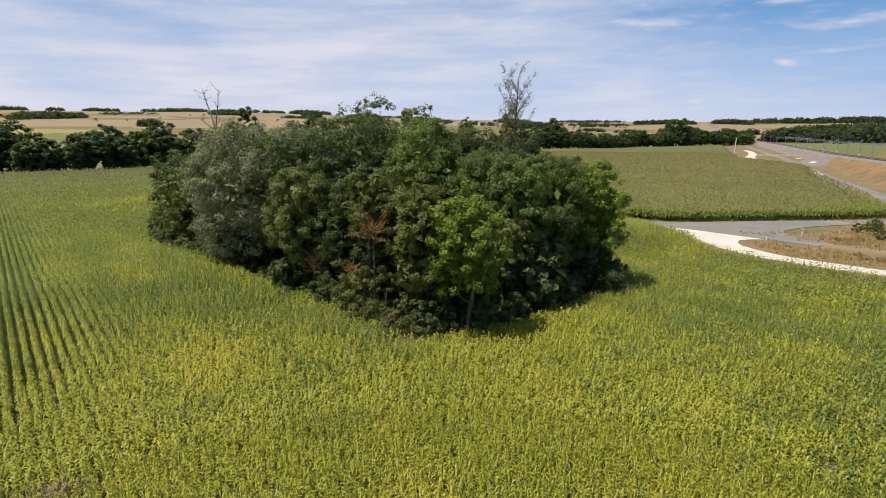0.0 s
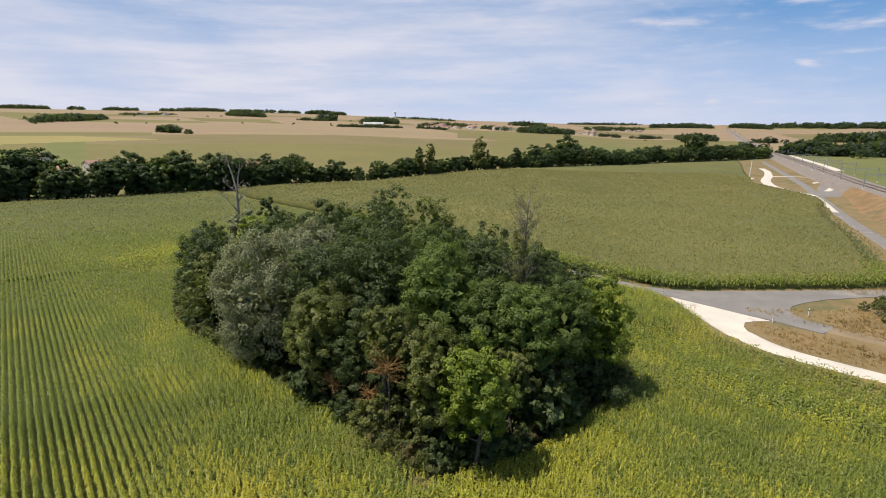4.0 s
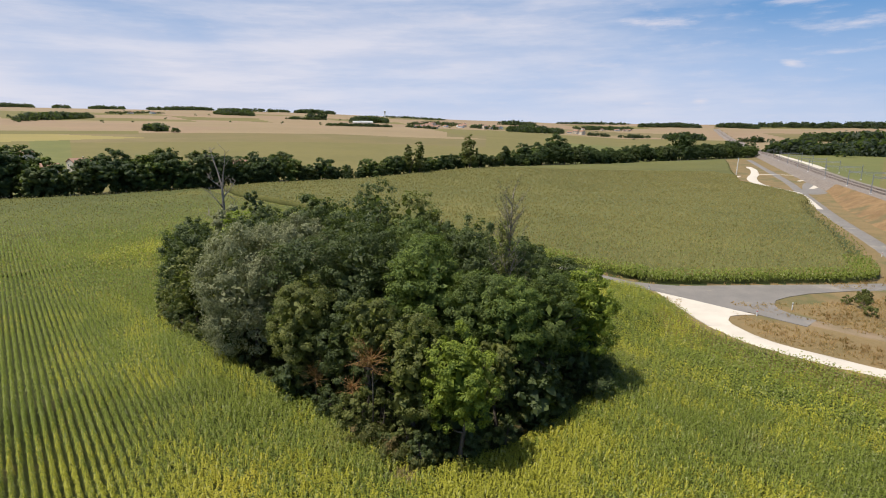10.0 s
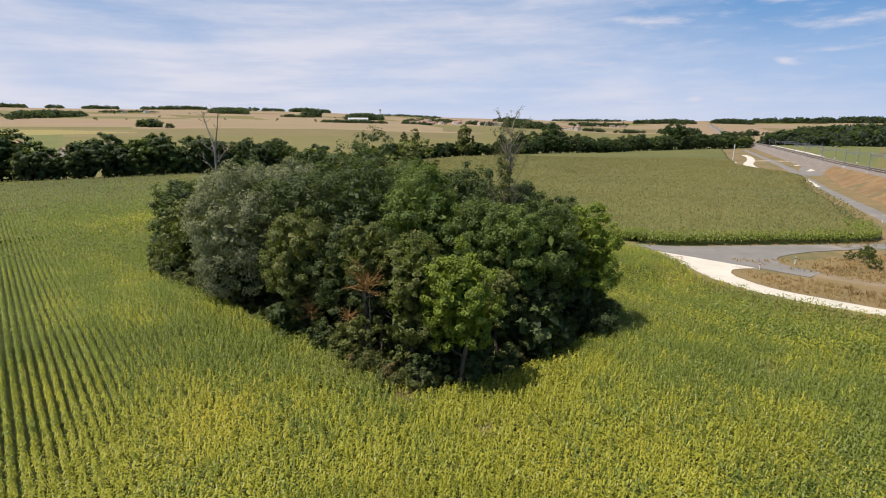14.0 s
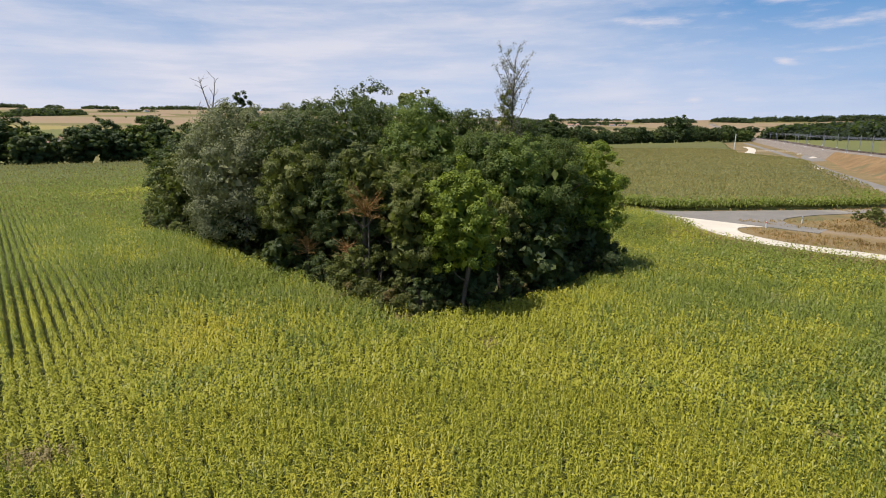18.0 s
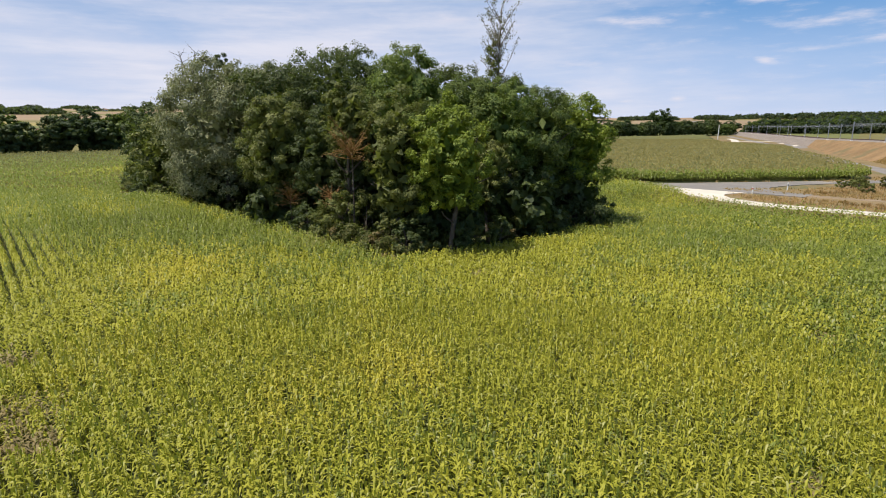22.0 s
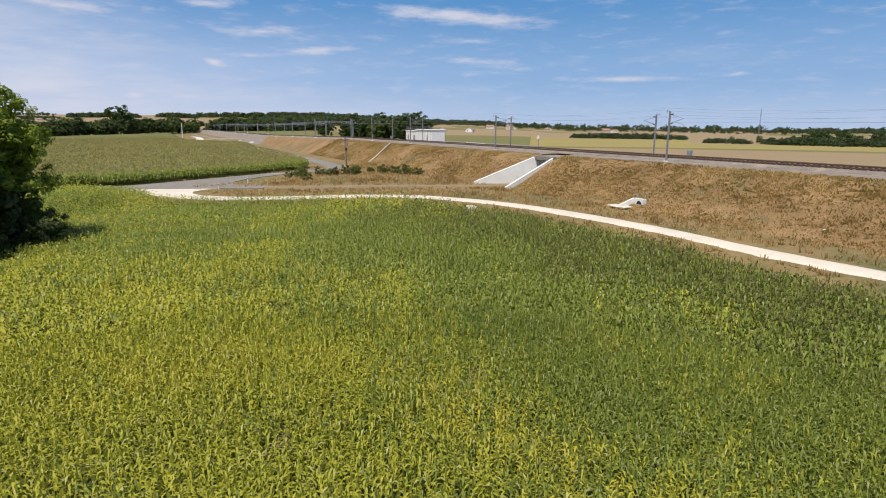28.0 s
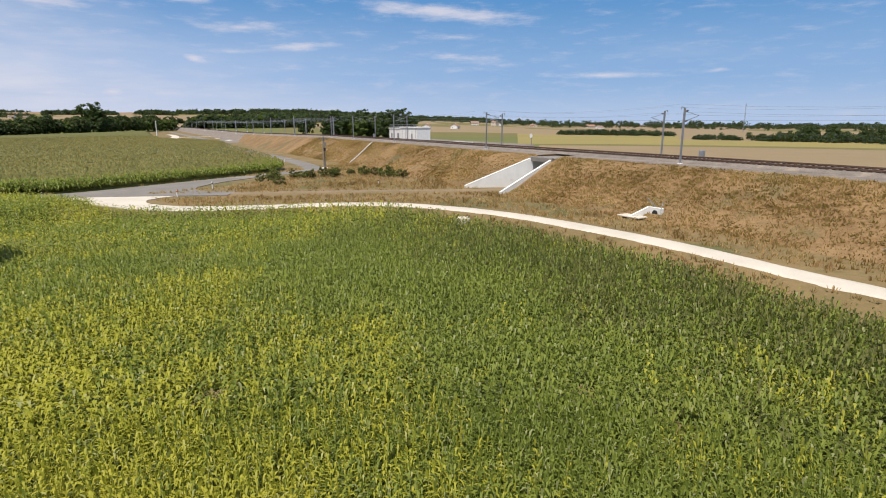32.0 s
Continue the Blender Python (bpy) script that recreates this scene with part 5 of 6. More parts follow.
    for x, y, h, r, leaf, seed in ((-4, 50.6, 2.0, 2.2, L_SHRUB, 71), (-7.5, 53.2, 2.5, 2.2, L_SHRUB, 72), (-1.2, 49.4, 1.7, 1.8, L_SHRUB, 73), (-9.5, 55.5, 4.4, 2.2, L_OLIVE, 74), (-5.8, 54.2, 5.4, 2.0, L_OLIVE, 75), (-2.8, 51.4, 2.6, 1.8, L_SHRUB, 76), (-8.2, 54.6, 6.0, 1.6, L_OLIVE, 80), (0.6, 50.4, 3.0, 1.5, L_OAK, 81), (3.6, 51.6, 3.0, 1.8, L_OAK, 82), (-12.4, 58.2, 4.0, 2.0, L_OAK, 83), (-18.6, 65.6, 3.4, 2.2, L_OAK, 84), (20, 64.5, 3.0, 2.2, L_OAK, 77), (21.5, 68.5, 3.0, 2.0, L_OAK, 78), (14, 61, 2.4, 2.0, L_OAK, 79)):
        make_tree("shrub", x, y, h, r, leaf, "bramble thicket, partly dry, at the copse's corner", 0.0, 40, 70, 0.19, seed, category="shrub", group="undergrowth of the copse", clump_r=0.22)
    # shaded understorey inside
    gen = np.random.default_rng(71)
    k = 0
    while k < 60:
        x, y = gen.uniform(-58, 26), gen.uniform(53, 128)
        if not inside(np.array([x]), np.array([y]), COPSE)[0]:
            continue
        k += 1
        make_tree("shrub", x, y, gen.uniform(5, 8.5), gen.uniform(2.6, 3.6), L_OAK, "dark shaded understorey shrub inside the copse", 0.0, 34, 24, 0.55, 600 + k, category="shrub", group="undergrowth of the copse", clump_r=0.22, core=150)
    # bare stems in the dark front
    for k in range(10):
        rnd = random.Random(300 + k)
        t = k / 9
        x, y = -5.0 + 7.5 * t + rnd.uniform(-0.4, 0.4), 53 + abs(t - 0.5) * 5 + rnd.uniform(0, 1.2)
        stem = thing("sapling", "thin bare grey stem at the copse's front", "sapling", "stems of the copse", at=Matrix.Translation((x, y, 0)))
        v, f = wood_mesh([limb(rnd, (0, 0, -0.1), (rnd.uniform(-0.15, 0.15), rnd.uniform(-0.2, 0.0), 1), rnd.uniform(4, 7), 0.09, 0.03, 0.08, 5)], 6)
        part("trunk", quick("trunk", v, f), M_BARK, stem)


build_copse()


# ---- hedgerows and woods ----
def build_hedges():
    kinds = []
    for k in range(9):
        h = (13, 15, 11, 17, 12, 14, 10, 16, 18)[k]
        r = (5.5, 6.0, 5.0, 6.2, 5.2, 5.6, 4.6, 5.8, 6.0)[k]
        t = make_tree("tree", 0, -400 - 20 * k, h, r, (L_HEDGE, L_HEDGE, L_OAK, L_HEDGE, L_ASH)[k % 5], "dark green broadleaf tree in the hedgerow beside the maize", 0.0, 75, 30, 0.72, 400 + k, category="tree", group="trees of the hedgerow", clump_r=0.17, lobes=8, core=160, stir=0.5, boughs=32, bough_r=0.34)
        kinds.append(t)
    rnd = random.Random(44)
    used = [False] * len(kinds)

    def plant(x, y, k, s=1.0):
        m = Matrix.Translation((x, y, float(height(x, y)))) @ Matrix.Rotation(rnd.uniform(0, 6.28), 4, "Z")
        if not used[k]:
            kinds[k].matrix_basis = m @ Matrix.Diagonal((s, s, s, 1))
            used[k] = True
            return
        o = copy_thing(kinds[k], m)
        o.scale = (s * rnd.uniform(1.05, 1.3), s * rnd.uniform(1.05, 1.3), s)

    line = spline([(-300, 191), (-197, 244), (-160, 266), (-121, 300), (-99, 324)], 6.5)
    for p in line:
        low = 1.0 if abs(p[0] + 173) > 6 else 0.72
        big = 1.0 + 0.22 * min(1.0, max(0.0, (-125 - p[0]) / 25))
        plant(p[0] + rnd.uniform(-2, 2), p[1] + rnd.uniform(-1, 2), rnd.randrange(9), rnd.uniform(0.95, 1.25) * low * big)
        plant(p[0] + rnd.uniform(-3, 3), p[1] + rnd.uniform(-3, -1), rnd.choice((0, 2, 4, 6)), rnd.uniform(0.42, 0.62))
        if abs(p[0] + 176) > 8:
            plant(p[0] + rnd.uniform(-4, 2), p[1] + rnd.uniform(6, 12), rnd.randrange(9), rnd.uniform(0.95, 1.2) * low * big)
    line = spline([(-88, 331), (-53, 350), (10.5, 419), (63, 452)], 7.0)
    for p in line:
        plant(p[0] + rnd.uniform(-2, 2), p[1] + rnd.uniform(-1, 3), rnd.choice((0, 2, 4, 5, 6)), rnd.uniform(0.7, 1.1))
        plant(p[0] + rnd.uniform(-4, 4), p[1] + rnd.uniform(-3, 0), rnd.choice((0, 2, 4, 6)), rnd.uniform(0.4, 0.62))
    line = spline([(69, 458), (136, 505), (210, 564), (300, 625), (352, 660), (372, 674)], 9.0)
    for p in line:
        plant(p[0] + rnd.uniform(-3, 3), p[1] + rnd.uniform(-1, 4), rnd.randrange(9), rnd.uniform(0.85, 1.1))
        plant(p[0] + rnd.uniform(-6, 3), p[1] + rnd.uniform(8, 18), rnd.randrange(9), rnd.uniform(0.9, 1.15))
    for x, y, k, s in ((252, 606, 8, 1.75), (262, 612, 7, 1.5), (96, 492, 3, 1.6), (90, 482, 1, 1.3), (63, 464, 3, 1.1), (-92, 329, 4, 1.15)):
        plant(x, y, k, s)
    for x, y, h, r, n in ((-18, 376, 24, 4.0, 70), (-25, 374, 22.5, 3.2, 60), (17, 413, 26, 6.0, 120), (46, 436, 19, 4.2, 80)):
        make_tree("poplar", x, y, h, r, L_OLIVE if n != 80 else L_HEDGE, "tall pale poplar standing above the hedgerow", 0.04, 2 * n, 30, 0.62, int(500 + x), group="poplars of the hedgerow", top_narrow=0.3, boughs=30, core=120, ground=float(height(x, y)))
    for cx, cy, n, sx, sy in ((294, 281, 34, 13, 20),):
        for _ in range(n):
            plant(cx + rnd.gauss(0, sx), cy + rnd.gauss(0, sy), rnd.randrange(9), rnd.uniform(0.85, 1.2))
    for x0, y0, x1, y1, n, s in ((420, 96, 435, 0, 6, 0.28), (440, 40, 490, -60, 14, 0.55)):
        for q in range(n):
            t = (q + rnd.random()) / n
            plant(x0 + (x1 - x0) * t + rnd.uniform(-5, 5), y0 + (y1 - y0) * t + rnd.uniform(-5, 5), rnd.randrange(9), s * rnd.uniform(0.8, 1.2))


FAR_WOODS = [
    # bearing from and to, distance from and to, trees, height, depth
    (-39.5, -36.2, 3400, 3400, 90, 22, 30), (-34.9, -33.8, 3400, 3400, 34, 20, 20), (-32.4, -29.7, 3400, 3400, 70, 20, 30), (-27.9, -22.5, 3390, 3390, 150, 22, 30),
    (-22, -15.6, 3390, 3390, 150, 20, 30), (-15, -11.3, 3330, 3330, 120, 26, 30), (-37.6, -32.2, 1404, 1739, 190, 17, 26), (-28.3, -26.5, 1026, 985, 42, 13, 10),
    (-26.0, -25.6, 954, 950, 4, 8, 3), (-22.3, -19.0, 2376, 2146, 130, 22, 34), (-31.5, -26.6, 2234, 2351, 52, 11, 30), (-16.1, -12.1, 1905, 1833, 70, 10, 14),
    (-13.7, -13.3, 1915, 1915, 7, 26, 5), (-12.7, -12.3, 1895, 1895, 7, 26, 5), (-12.2, -5.5, 1385, 1409, 130, 8.5, 10), (-9.6, -6.1, 1740, 1900, 130, 21, 45),
    (-6.5, -0.3, 3100, 2817, 110, 13, 30), (-4.1, -1.2, 1470, 1395, 60, 9, 16), (-4.0, 1.6, 1700, 1840, 90, 13, 40), (2.4, 5.2, 1650, 1571, 60, 12, 18),
    (6.3, 11.5, 1495, 1640, 170, 19, 30), (5.0, 9.0, 2300, 2300, 60, 20, 40), (11, 18, 3264, 3400, 130, 16, 30), (18.7, 24.1, 2950, 2935, 150, 24, 30),
    (25.4, 28.7, 3048, 2867, 110, 24, 30), (28.7, 47, 3100, 2700, 420, 28, 40), (12.7, 18.1, 2215, 2418, 120, 17, 40), (14.0, 16.0, 1593, 1600, 26, 11, 8),
    (17.0, 19.8, 1610, 1616, 30, 12, 8), (21.1, 24.4, 1530, 1457, 80, 18, 16), (32.3, 46, 1574, 1540, 330, 25, 40), (29.8, 33.8, 900, 890, 90, 20, 16),
    (33.8, 41, 890, 960, 150, 22, 24), (27.4, 30.2, 1361, 1370, 16, 14, 8), (46, 60, 2600, 2500, 220, 22, 60),
]


def build_far_woods():
    """Woods and copses on the hills, too far to tell tree from tree."""
    gen = np.random.default_rng(90)
    spots = []

    def belt(az0, az1, r0, r1, n, hgt, deep=30.0):
        t = gen.random(n)
        az, r = np.radians(az0 + (az1 - az0) * t), r0 + (r1 - r0) * t + gen.normal(0, deep, n)
        x, y = r * np.sin(az), r * np.cos(az)
        spots.append(np.column_stack([x, y, height(x, y), hgt * gen.uniform(0.6, 1.15, n) * (0.6 + 0.4 * np.sin(np.pi * np.clip(t, 0.02, 0.98)) ** 0.4)]))

    for az0, az1, r0, r1, n, tall, deep in FAR_WOODS:
        belt(az0, az1, r0, r1, n, tall, deep)
    belt(65, 75.5, 545, 525, 170, 5.5, 9)
    belt(77, 81, 420, 410, 60, 3.6, 5)
    belt(45, 95, 1900, 1500, 520, 10, 160)
    belt(48, 100, 2300, 2200, 420, 22, 150)
    belt(82, 92, 405, 385, 160, 5.2, 9)
    belt(84, 98, 640, 560, 70, 6.5, 24)
    lone = gen.uniform(-38, 20, 34)
    for a in lone:
        belt(a, a + 0.08, *[gen.uniform(1300, 2900)] * 2, 1, gen.uniform(6, 9), 0)
    p = np.vstack([s for s in spots])
    p = p[np.hypot(p[:, 0], p[:, 1]) > 300]
    # each tree: a few leafy clumps in a dome
    per = 8
    d = gen.normal(0, 1, (len(p), per, 3))
    d /= np.linalg.norm(d, axis=2)[:, :, None]
    d[:, :, 2] = np.abs(d[:, :, 2])
    hgt = p[:, None, 3]
    c = np.stack([p[:, None, 0] + d[:, :, 0] * hgt * 0.5, p[:, None, 1] + d[:, :, 1] * hgt * 0.5, p[:, None, 2] + hgt * (0.12 + 0.6 * d[:, :, 2])], -1).reshape(-1, 3)
    rad = np.repeat(p[:, 3], per) * 0.32
    v, f = [], []
    base = 0
    for lo in range(0, len(c), 4000):
        cc, rr = c[lo:lo + 4000], rad[lo:lo + 4000]
        vv, ff = leaf_cloud(gen, cc, rr, 7, 1.0)
        mid = vv.reshape(-1, 4, 3).mean(1, keepdims=True)
        k = np.repeat(rr, 7)[:, None, None] * 0.8
        vv = ((vv.reshape(-1, 4, 3) - mid) * k + mid).reshape(-1, 3)
        v.append(vv)
        f.append(ff + base)
        base += len(vv)
    tagged(part("far_woods", quick("far_woods", np.vstack(v), np.vstack(f)), L_WOOD), "dark green woods and copses on the far hills", "wood", kind="stuff")


build_hedges()
build_far_woods()

# ---- railway equipment ----
RAIL_TURN = -math.atan2(ALONG[0], ALONG[1])


def rail_pose(s, off, z=None, spin=0.0):
    """Local x points across the railway to the east, y along it to the north."""
    p = line_at(s, off)
    return Matrix.Translation((p[0], p[1], float(bank_top(s)) - 0.1 if z is None else z)) @ Matrix.Rotation(RAIL_TURN + spin, 4, "Z")


def make_mast(h=8.4, reach=1):
    """A steel portal-profile mast with its foot, cantilever and insulators; reach: +1 the arm points to local +x."""
    m = thing("catenary_mast", "grey galvanised steel catenary mast on the railway bank", "mast", "catenary masts")
    bm = box((0.08, 0.22, h), (-0.095, 0, 0), 0.01)
    part("flange", bm, M_STEEL, m)
    part("flange", box((0.08, 0.22, h), (0.095, 0, 0), 0.01), M_STEEL, m)
    bm = bmesh.new()
    for k in range(int(h / 0.55)):
        a, b = (-0.09, 0.09) if k % 2 else (0.09, -0.09)
        rod((a, 0, 0.3 + k * 0.55), (b, 0, 0.8 + k * 0.55), 0.03, sides=5, bm=bm)
    part("lattice", bm, M_STEEL, m)
    part("footing", box((0.6, 0.6, 0.4), (0, 0, -0.25), 0.04), M_CONCRETE, m, "square concrete footing")
    arm = rod((reach * 0.15, 0, h - 1.9), (reach * 3.3, 0, h - 1.1), 0.045, sides=6)
    rod((reach * 0.15, 0, h - 0.5), (reach * 3.3, 0, h - 1.1), 0.035, sides=6, bm=arm)
    rod((reach * 1.2, 0, h - 1.65), (reach * 3.9, 0, h - 2.2), 0.03, sides=6, bm=arm)
    part("cantilever", arm, M_STEEL, m)
    bm = bmesh.new()
    for z0 in (h - 1.9, h - 0.5):
        for k in range(4):
            rod((reach * (0.32 + 0.12 * k), 0, z0 + 0.03 * k), (reach * (0.37 + 0.12 * k), 0, z0 + 0.03 * k), 0.11, sides=8, bm=bm)
    part("insulator", bm, M_BARK, m, "brown ribbed insulators")
    bm = rod((-reach * 0.1, 0, h), (-reach * 0.75, 0, h + 0.12), 0.04, sides=6)
    rod((-reach * 0.7, 0, h + 0.1), (-reach * 0.7, 0, h - 0.25), 0.06, sides=6, bm=bm)
    part("feeder_arm", bm, M_STEEL, m)
    return m


def build_masts():
    near = [-74, -25, 27, 77, 125, 158, 181, 232, 640, 700]
    far = [-60, -12, 39, 86, 138, 164, 209, 250, 670, 730]
    a, b = make_mast(8.0, 1), make_mast(7.8, -1)
    for src, off, places in ((a, -5.4, near), (b, 5.4, far)):
        for k, s in enumerate(places):
            if k == 0:
                src.matrix_basis = rail_pose(s, off)
            else:
                copy_thing(src, rail_pose(s, off))
    # wires: one sagging line a span
    for off, places in ((-2.25, near), (2.25, far), (-6.1, near), (6.1, far)):
        w = thing("overhead_wire", "thin sagging overhead wires between the masts", "wire", "overhead wires")
        kinds = (("messenger_wire", 7.3, 0.7), ("contact_wire", 6.1, 0.0)) if abs(off) < 4 else (("feeder_wire", 8.4, 0.9),)
        for nm, z, sag in kinds:
            for s0, s1 in zip(places[:-1], places[1:]):
                pts = []
                for q in range(6):
                    t = q / 5
                    s = s0 + (s1 - s0) * t
                    p = line_at(s, off)
                    pts.append(((p[0], p[1], float(bank_top(s)) + z - sag * 4 * t * (1 - t)), 0.011))
                v, f = wood_mesh([pts], 4)
                part(nm, quick(nm, v, f), M_STEEL, w)


def build_portals():
    """Wide portals over all the tracks of the passing place: two masts and a lattice beam."""
    first = None
    for s in (232, 277, 321, 378, 436, 482, 536, 592):
        if first:
            copy_thing(first, rail_pose(s, 0))
            continue
        first = thing("track_portal", "grey steel portal spanning the railway tracks", "portal", "portals over the tracks", at=rail_pose(s, 0))
        for x in (-5.6, 13.0):
            part("mast", box((0.32, 0.32, 9.2), (x, 0, -0.4), 0.03), M_STEEL, first)
            part("footing", box((0.9, 0.9, 0.5), (x, 0, -0.3), 0.04), M_CONCRETE, first)
        for z in (7.0, 7.6):
            part("beam_chord", box((18.9, 0.2, 0.16), (3.7, 0, z), 0.01), M_STEEL, first)
        bm = bmesh.new()
        for k in range(18):
            x0 = -5.3 + k * 1.0
            rod((x0, 0, 7.1 if k % 2 else 7.65), (x0 + 1.0, 0, 7.65 if k % 2 else 7.1), 0.05, sides=4, bm=bm)
        part("lattice", bm, M_STEEL, first)
        for x in (-2.25, 2.25, 9.0):
            part("drop_arm", rod((x, 0, 5.9), (x, 0, 7.0), 0.06, sides=6), M_STEEL, first)


def build_cabin():
    """The white equipment building on its own shelf beside the tracks."""
    bm = box((26, 86, 5.3), (0, 0, -0.3), 0.5)
    tagged(part("equipment_yard", bm, M_BALLAST, at=rail_pose(150, 20.5, 0.0)), "gravelled yard level with the tracks", "yard", kind="structure")
    c = thing("equipment_building", "long low white railway equipment building with a flat roof", "building", at=rail_pose(155, 14.5, 5.0) @ Matrix.Diagonal((1, 0.76, 1.3, 1)))
    part("wall", box((5.2, 17, 3.6), (0, -6.4, 0), 0.05), M_WHITE, c, "white panelled wall")
    part("wall", box((5.0, 12.5, 3.3), (0, 8.5, 0), 0.05), M_CONCRETE, c, "weathered grey wall")
    part("roof", box((5.7, 17.5, 0.25), (0, -6.4, 3.6), 0.05), M_CONCRETE, c)
    part("roof", box((5.4, 12.9, 0.22), (0, 8.5, 3.3), 0.05), M_CONCRETE, c)
    for k in range(5):
        part("wall_panel", box((0.06, 0.12, 3.4), (-2.62, -13.6 + k * 3.4, 0.05), 0.0), M_STEEL, c, "grey joint strip")
    for y, w in ((-10, 1.1), (4.5, 1.6), (11.5, 1.0)):
        d = part("door", box((0.08, w, 2.1), (-2.64, y, 0.05), 0.01), M_STEEL, c, "grey steel door")
        part("door_handle", box((0.06, 0.05, 0.2), (-2.72, y + w * 0.35, 1.05), 0.01), M_DARK, d)
    for k in range(13):
        part("roof_post", rod((-2.4, -14.0 + k * 2.35, 3.4), (-2.4, -14.0 + k * 2.35, 4.55), 0.05, sides=6), M_STEEL, c)
    for z in (3.95, 4.5):
        part("roof_rail", rod((-2.4, -14.0, z), (-2.4, 14.2, z), 0.035, sides=6), M_STEEL, c)
    f = thing("low_barrier", "low white steel barrier beside the tracks", "barrier", at=rail_pose(112, 10.5, 5.0))
    for k in range(6):
        part("post", box((0.12, 0.12, 1.25), (0, -5 + 2 * k, 0), 0.01), M_WHITE, f)
    for z in (0.55, 1.1):
        part("rail", box((0.08, 10.4, 0.14), (0, 0, z), 0.01), M_WHITE, f)
    for s, off in ((33, 2.0 + 6.0), (176, 10)):
        b = thing("relay_cabinet", "grey steel relay cabinet beside the mast", "cabinet", "trackside cabinets", at=rail_pose(s, off, 5.7))
        part("body", box((0.6, 0.8, 1.4), (0, 0, 0.1), 0.03), M_STEEL, b)
        part("plinth", box((0.8, 1.0, 0.12), (0, 0, 0)), M_CONCRETE, b)
        part("door", box((0.04, 0.66, 1.15), (-0.31, 0, 0.22), 0.01), M_STEEL, b)
    sg = thing("track_sign", "grey post with a round plate beside the railway", "sign", at=rail_pose(84, 13, 3.0))
    part("post", rod((0, 0, -1), (0, 0, 5.6), 0.09, sides=8), M_STEEL, sg)
    part("plate", rod((-0.12, 0, 5.4), (-0.16, 0, 5.4), 0.55, sides=20), M_WHITE, sg, "pale round plate")


def bank_z(off, s=0.0):
    prof = [(-21.5, -0.3), (-20, 0.15), (-17.5, 1.2), (-14, 3.0), (-11, 4.6), (-9.2, 5.55), (-8.2, 5.85), (-5.6, 5.95)]
    return float(np.interp(off, [p[0] for p in prof], [p[1] for p in prof]))


def build_bank_things():
    # drain chute down the bank
    ch = thing("drain_chute", "narrow concrete drain chute running down the bank", "drain")
    for k in range(14):
        t0, t1 = k / 14, (k + 1) / 14
        a, b = line_at(133 - 8 * t0, -9.0 - 10.5 * t0), line_at(133 - 8 * t1, -9.0 - 10.5 * t1)
        z0, z1 = bank_z(-9.0 - 10.5 * t0) + 0.28, bank_z(-9.0 - 10.5 * t1) + 0.28
        d = Vector((b[0] - a[0], b[1] - a[1], z1 - z0))
        m = Matrix.Translation(((a[0] + b[0]) / 2, (a[1] + b[1]) / 2, (z0 + z1) / 2 - 0.1)) @ d.to_track_quat("Y", "Z").to_matrix().to_4x4()
        bm = box((0.24, d.length - 0.03, 0.12), (0, 0, -0.06), 0.02)
        box((0.08, d.length - 0.03, 0.14), (-0.11, 0, 0.05), 0.02, bm)
        box((0.08, d.length - 0.03, 0.14), (0.11, 0, 0.05), 0.02, bm)
        part("chute_section", bm, M_CONCRETE, ch, at=m)
    # culvert headwall at the foot of the bank
    p = line_at(20.5, -19.2)
    hw = thing("culvert_headwall", "broken-looking white concrete culvert headwall at the bank's foot", "culvert", at=Matrix.Translation((p[0], p[1], 0.2)) @ Matrix.Rotation(RAIL_TURN, 4, "Z"))
    part("headwall", box((0.4, 2.0, 1.5), (0.6, -0.6, -0.2), 0.04), M_CONCRETE, hw)
    bm = bmesh.new()
    vs = [(0.6, 0.4, -0.2), (-2.2, 1.1, -0.2), (-2.2, 1.1, 0.15), (0.6, 0.4, 1.3)]
    for dy in (0, 0.3):
        vs2 = [bm.verts.new((x, y + dy, z)) for x, y, z in vs]
        bm.faces.new(vs2 if dy else vs2[::-1])
    bm.verts.ensure_lookup_table()
    for k in range(4):
        bm.faces.new((bm.verts[k], bm.verts[(k + 1) % 4], bm.verts[4 + (k + 1) % 4], bm.verts[4 + k]))
    part("wing", bm, M_CONCRETE, hw)
    part("apron", box((2.2, 3.4, 0.15), (-1.2, 1.4, 0.0), 0.03), M_CHALK, hw, "pale stone apron")
    # no hole: a disc coloured dark as the shade inside the pipe
    part("shaded_mouth_disc", rod((0.36, -0.6, 0.55), (0.44, -0.6, 0.55), 0.42, sides=16), M_DARK, hw)
    bm = rod((0.7, -0.9, 1.0), (0.2, 0.6, 2.4), 0.06, sides=6)
    rod((0.2, -1.6, 1.1), (0.9, -1.3, 2.0), 0.05, sides=6, bm=bm)
    part("guard_rail", bm, M_STEEL, hw)
    # slab on the verge and a leaning white pipe
    sl = thing("concrete_slab", "pale concrete block lying on the verge", "slab", at=Matrix.Translation((66.6, 45.0, 0.75)) @ Matrix.Rotation(0.5, 4, "Z"))
    part("block", box((1.3, 1.7, 1.3), (0, 0, -1.7), 0.06), M_PLASTER, sl)
    part("cover", box((1.0, 1.3, 0.1), (0, 0, -0.41), 0.03), M_PLASTER, sl)
    pp = thing("marker_pipe", "leaning white plastic marker pipe in the ditch", "pipe", at=Matrix.Translation((72.5, 4.0, 0.0)))
    part("tube", rod((0.6, 1.1, -0.2), (-0.6, -0.9, 1.0), 0.07, sides=10), M_WHITE, pp)
    part("cap", rod((-0.6, -0.9, 1.0), (-0.64, -0.97, 1.04), 0.085, sides=10), M_WHITE, pp)


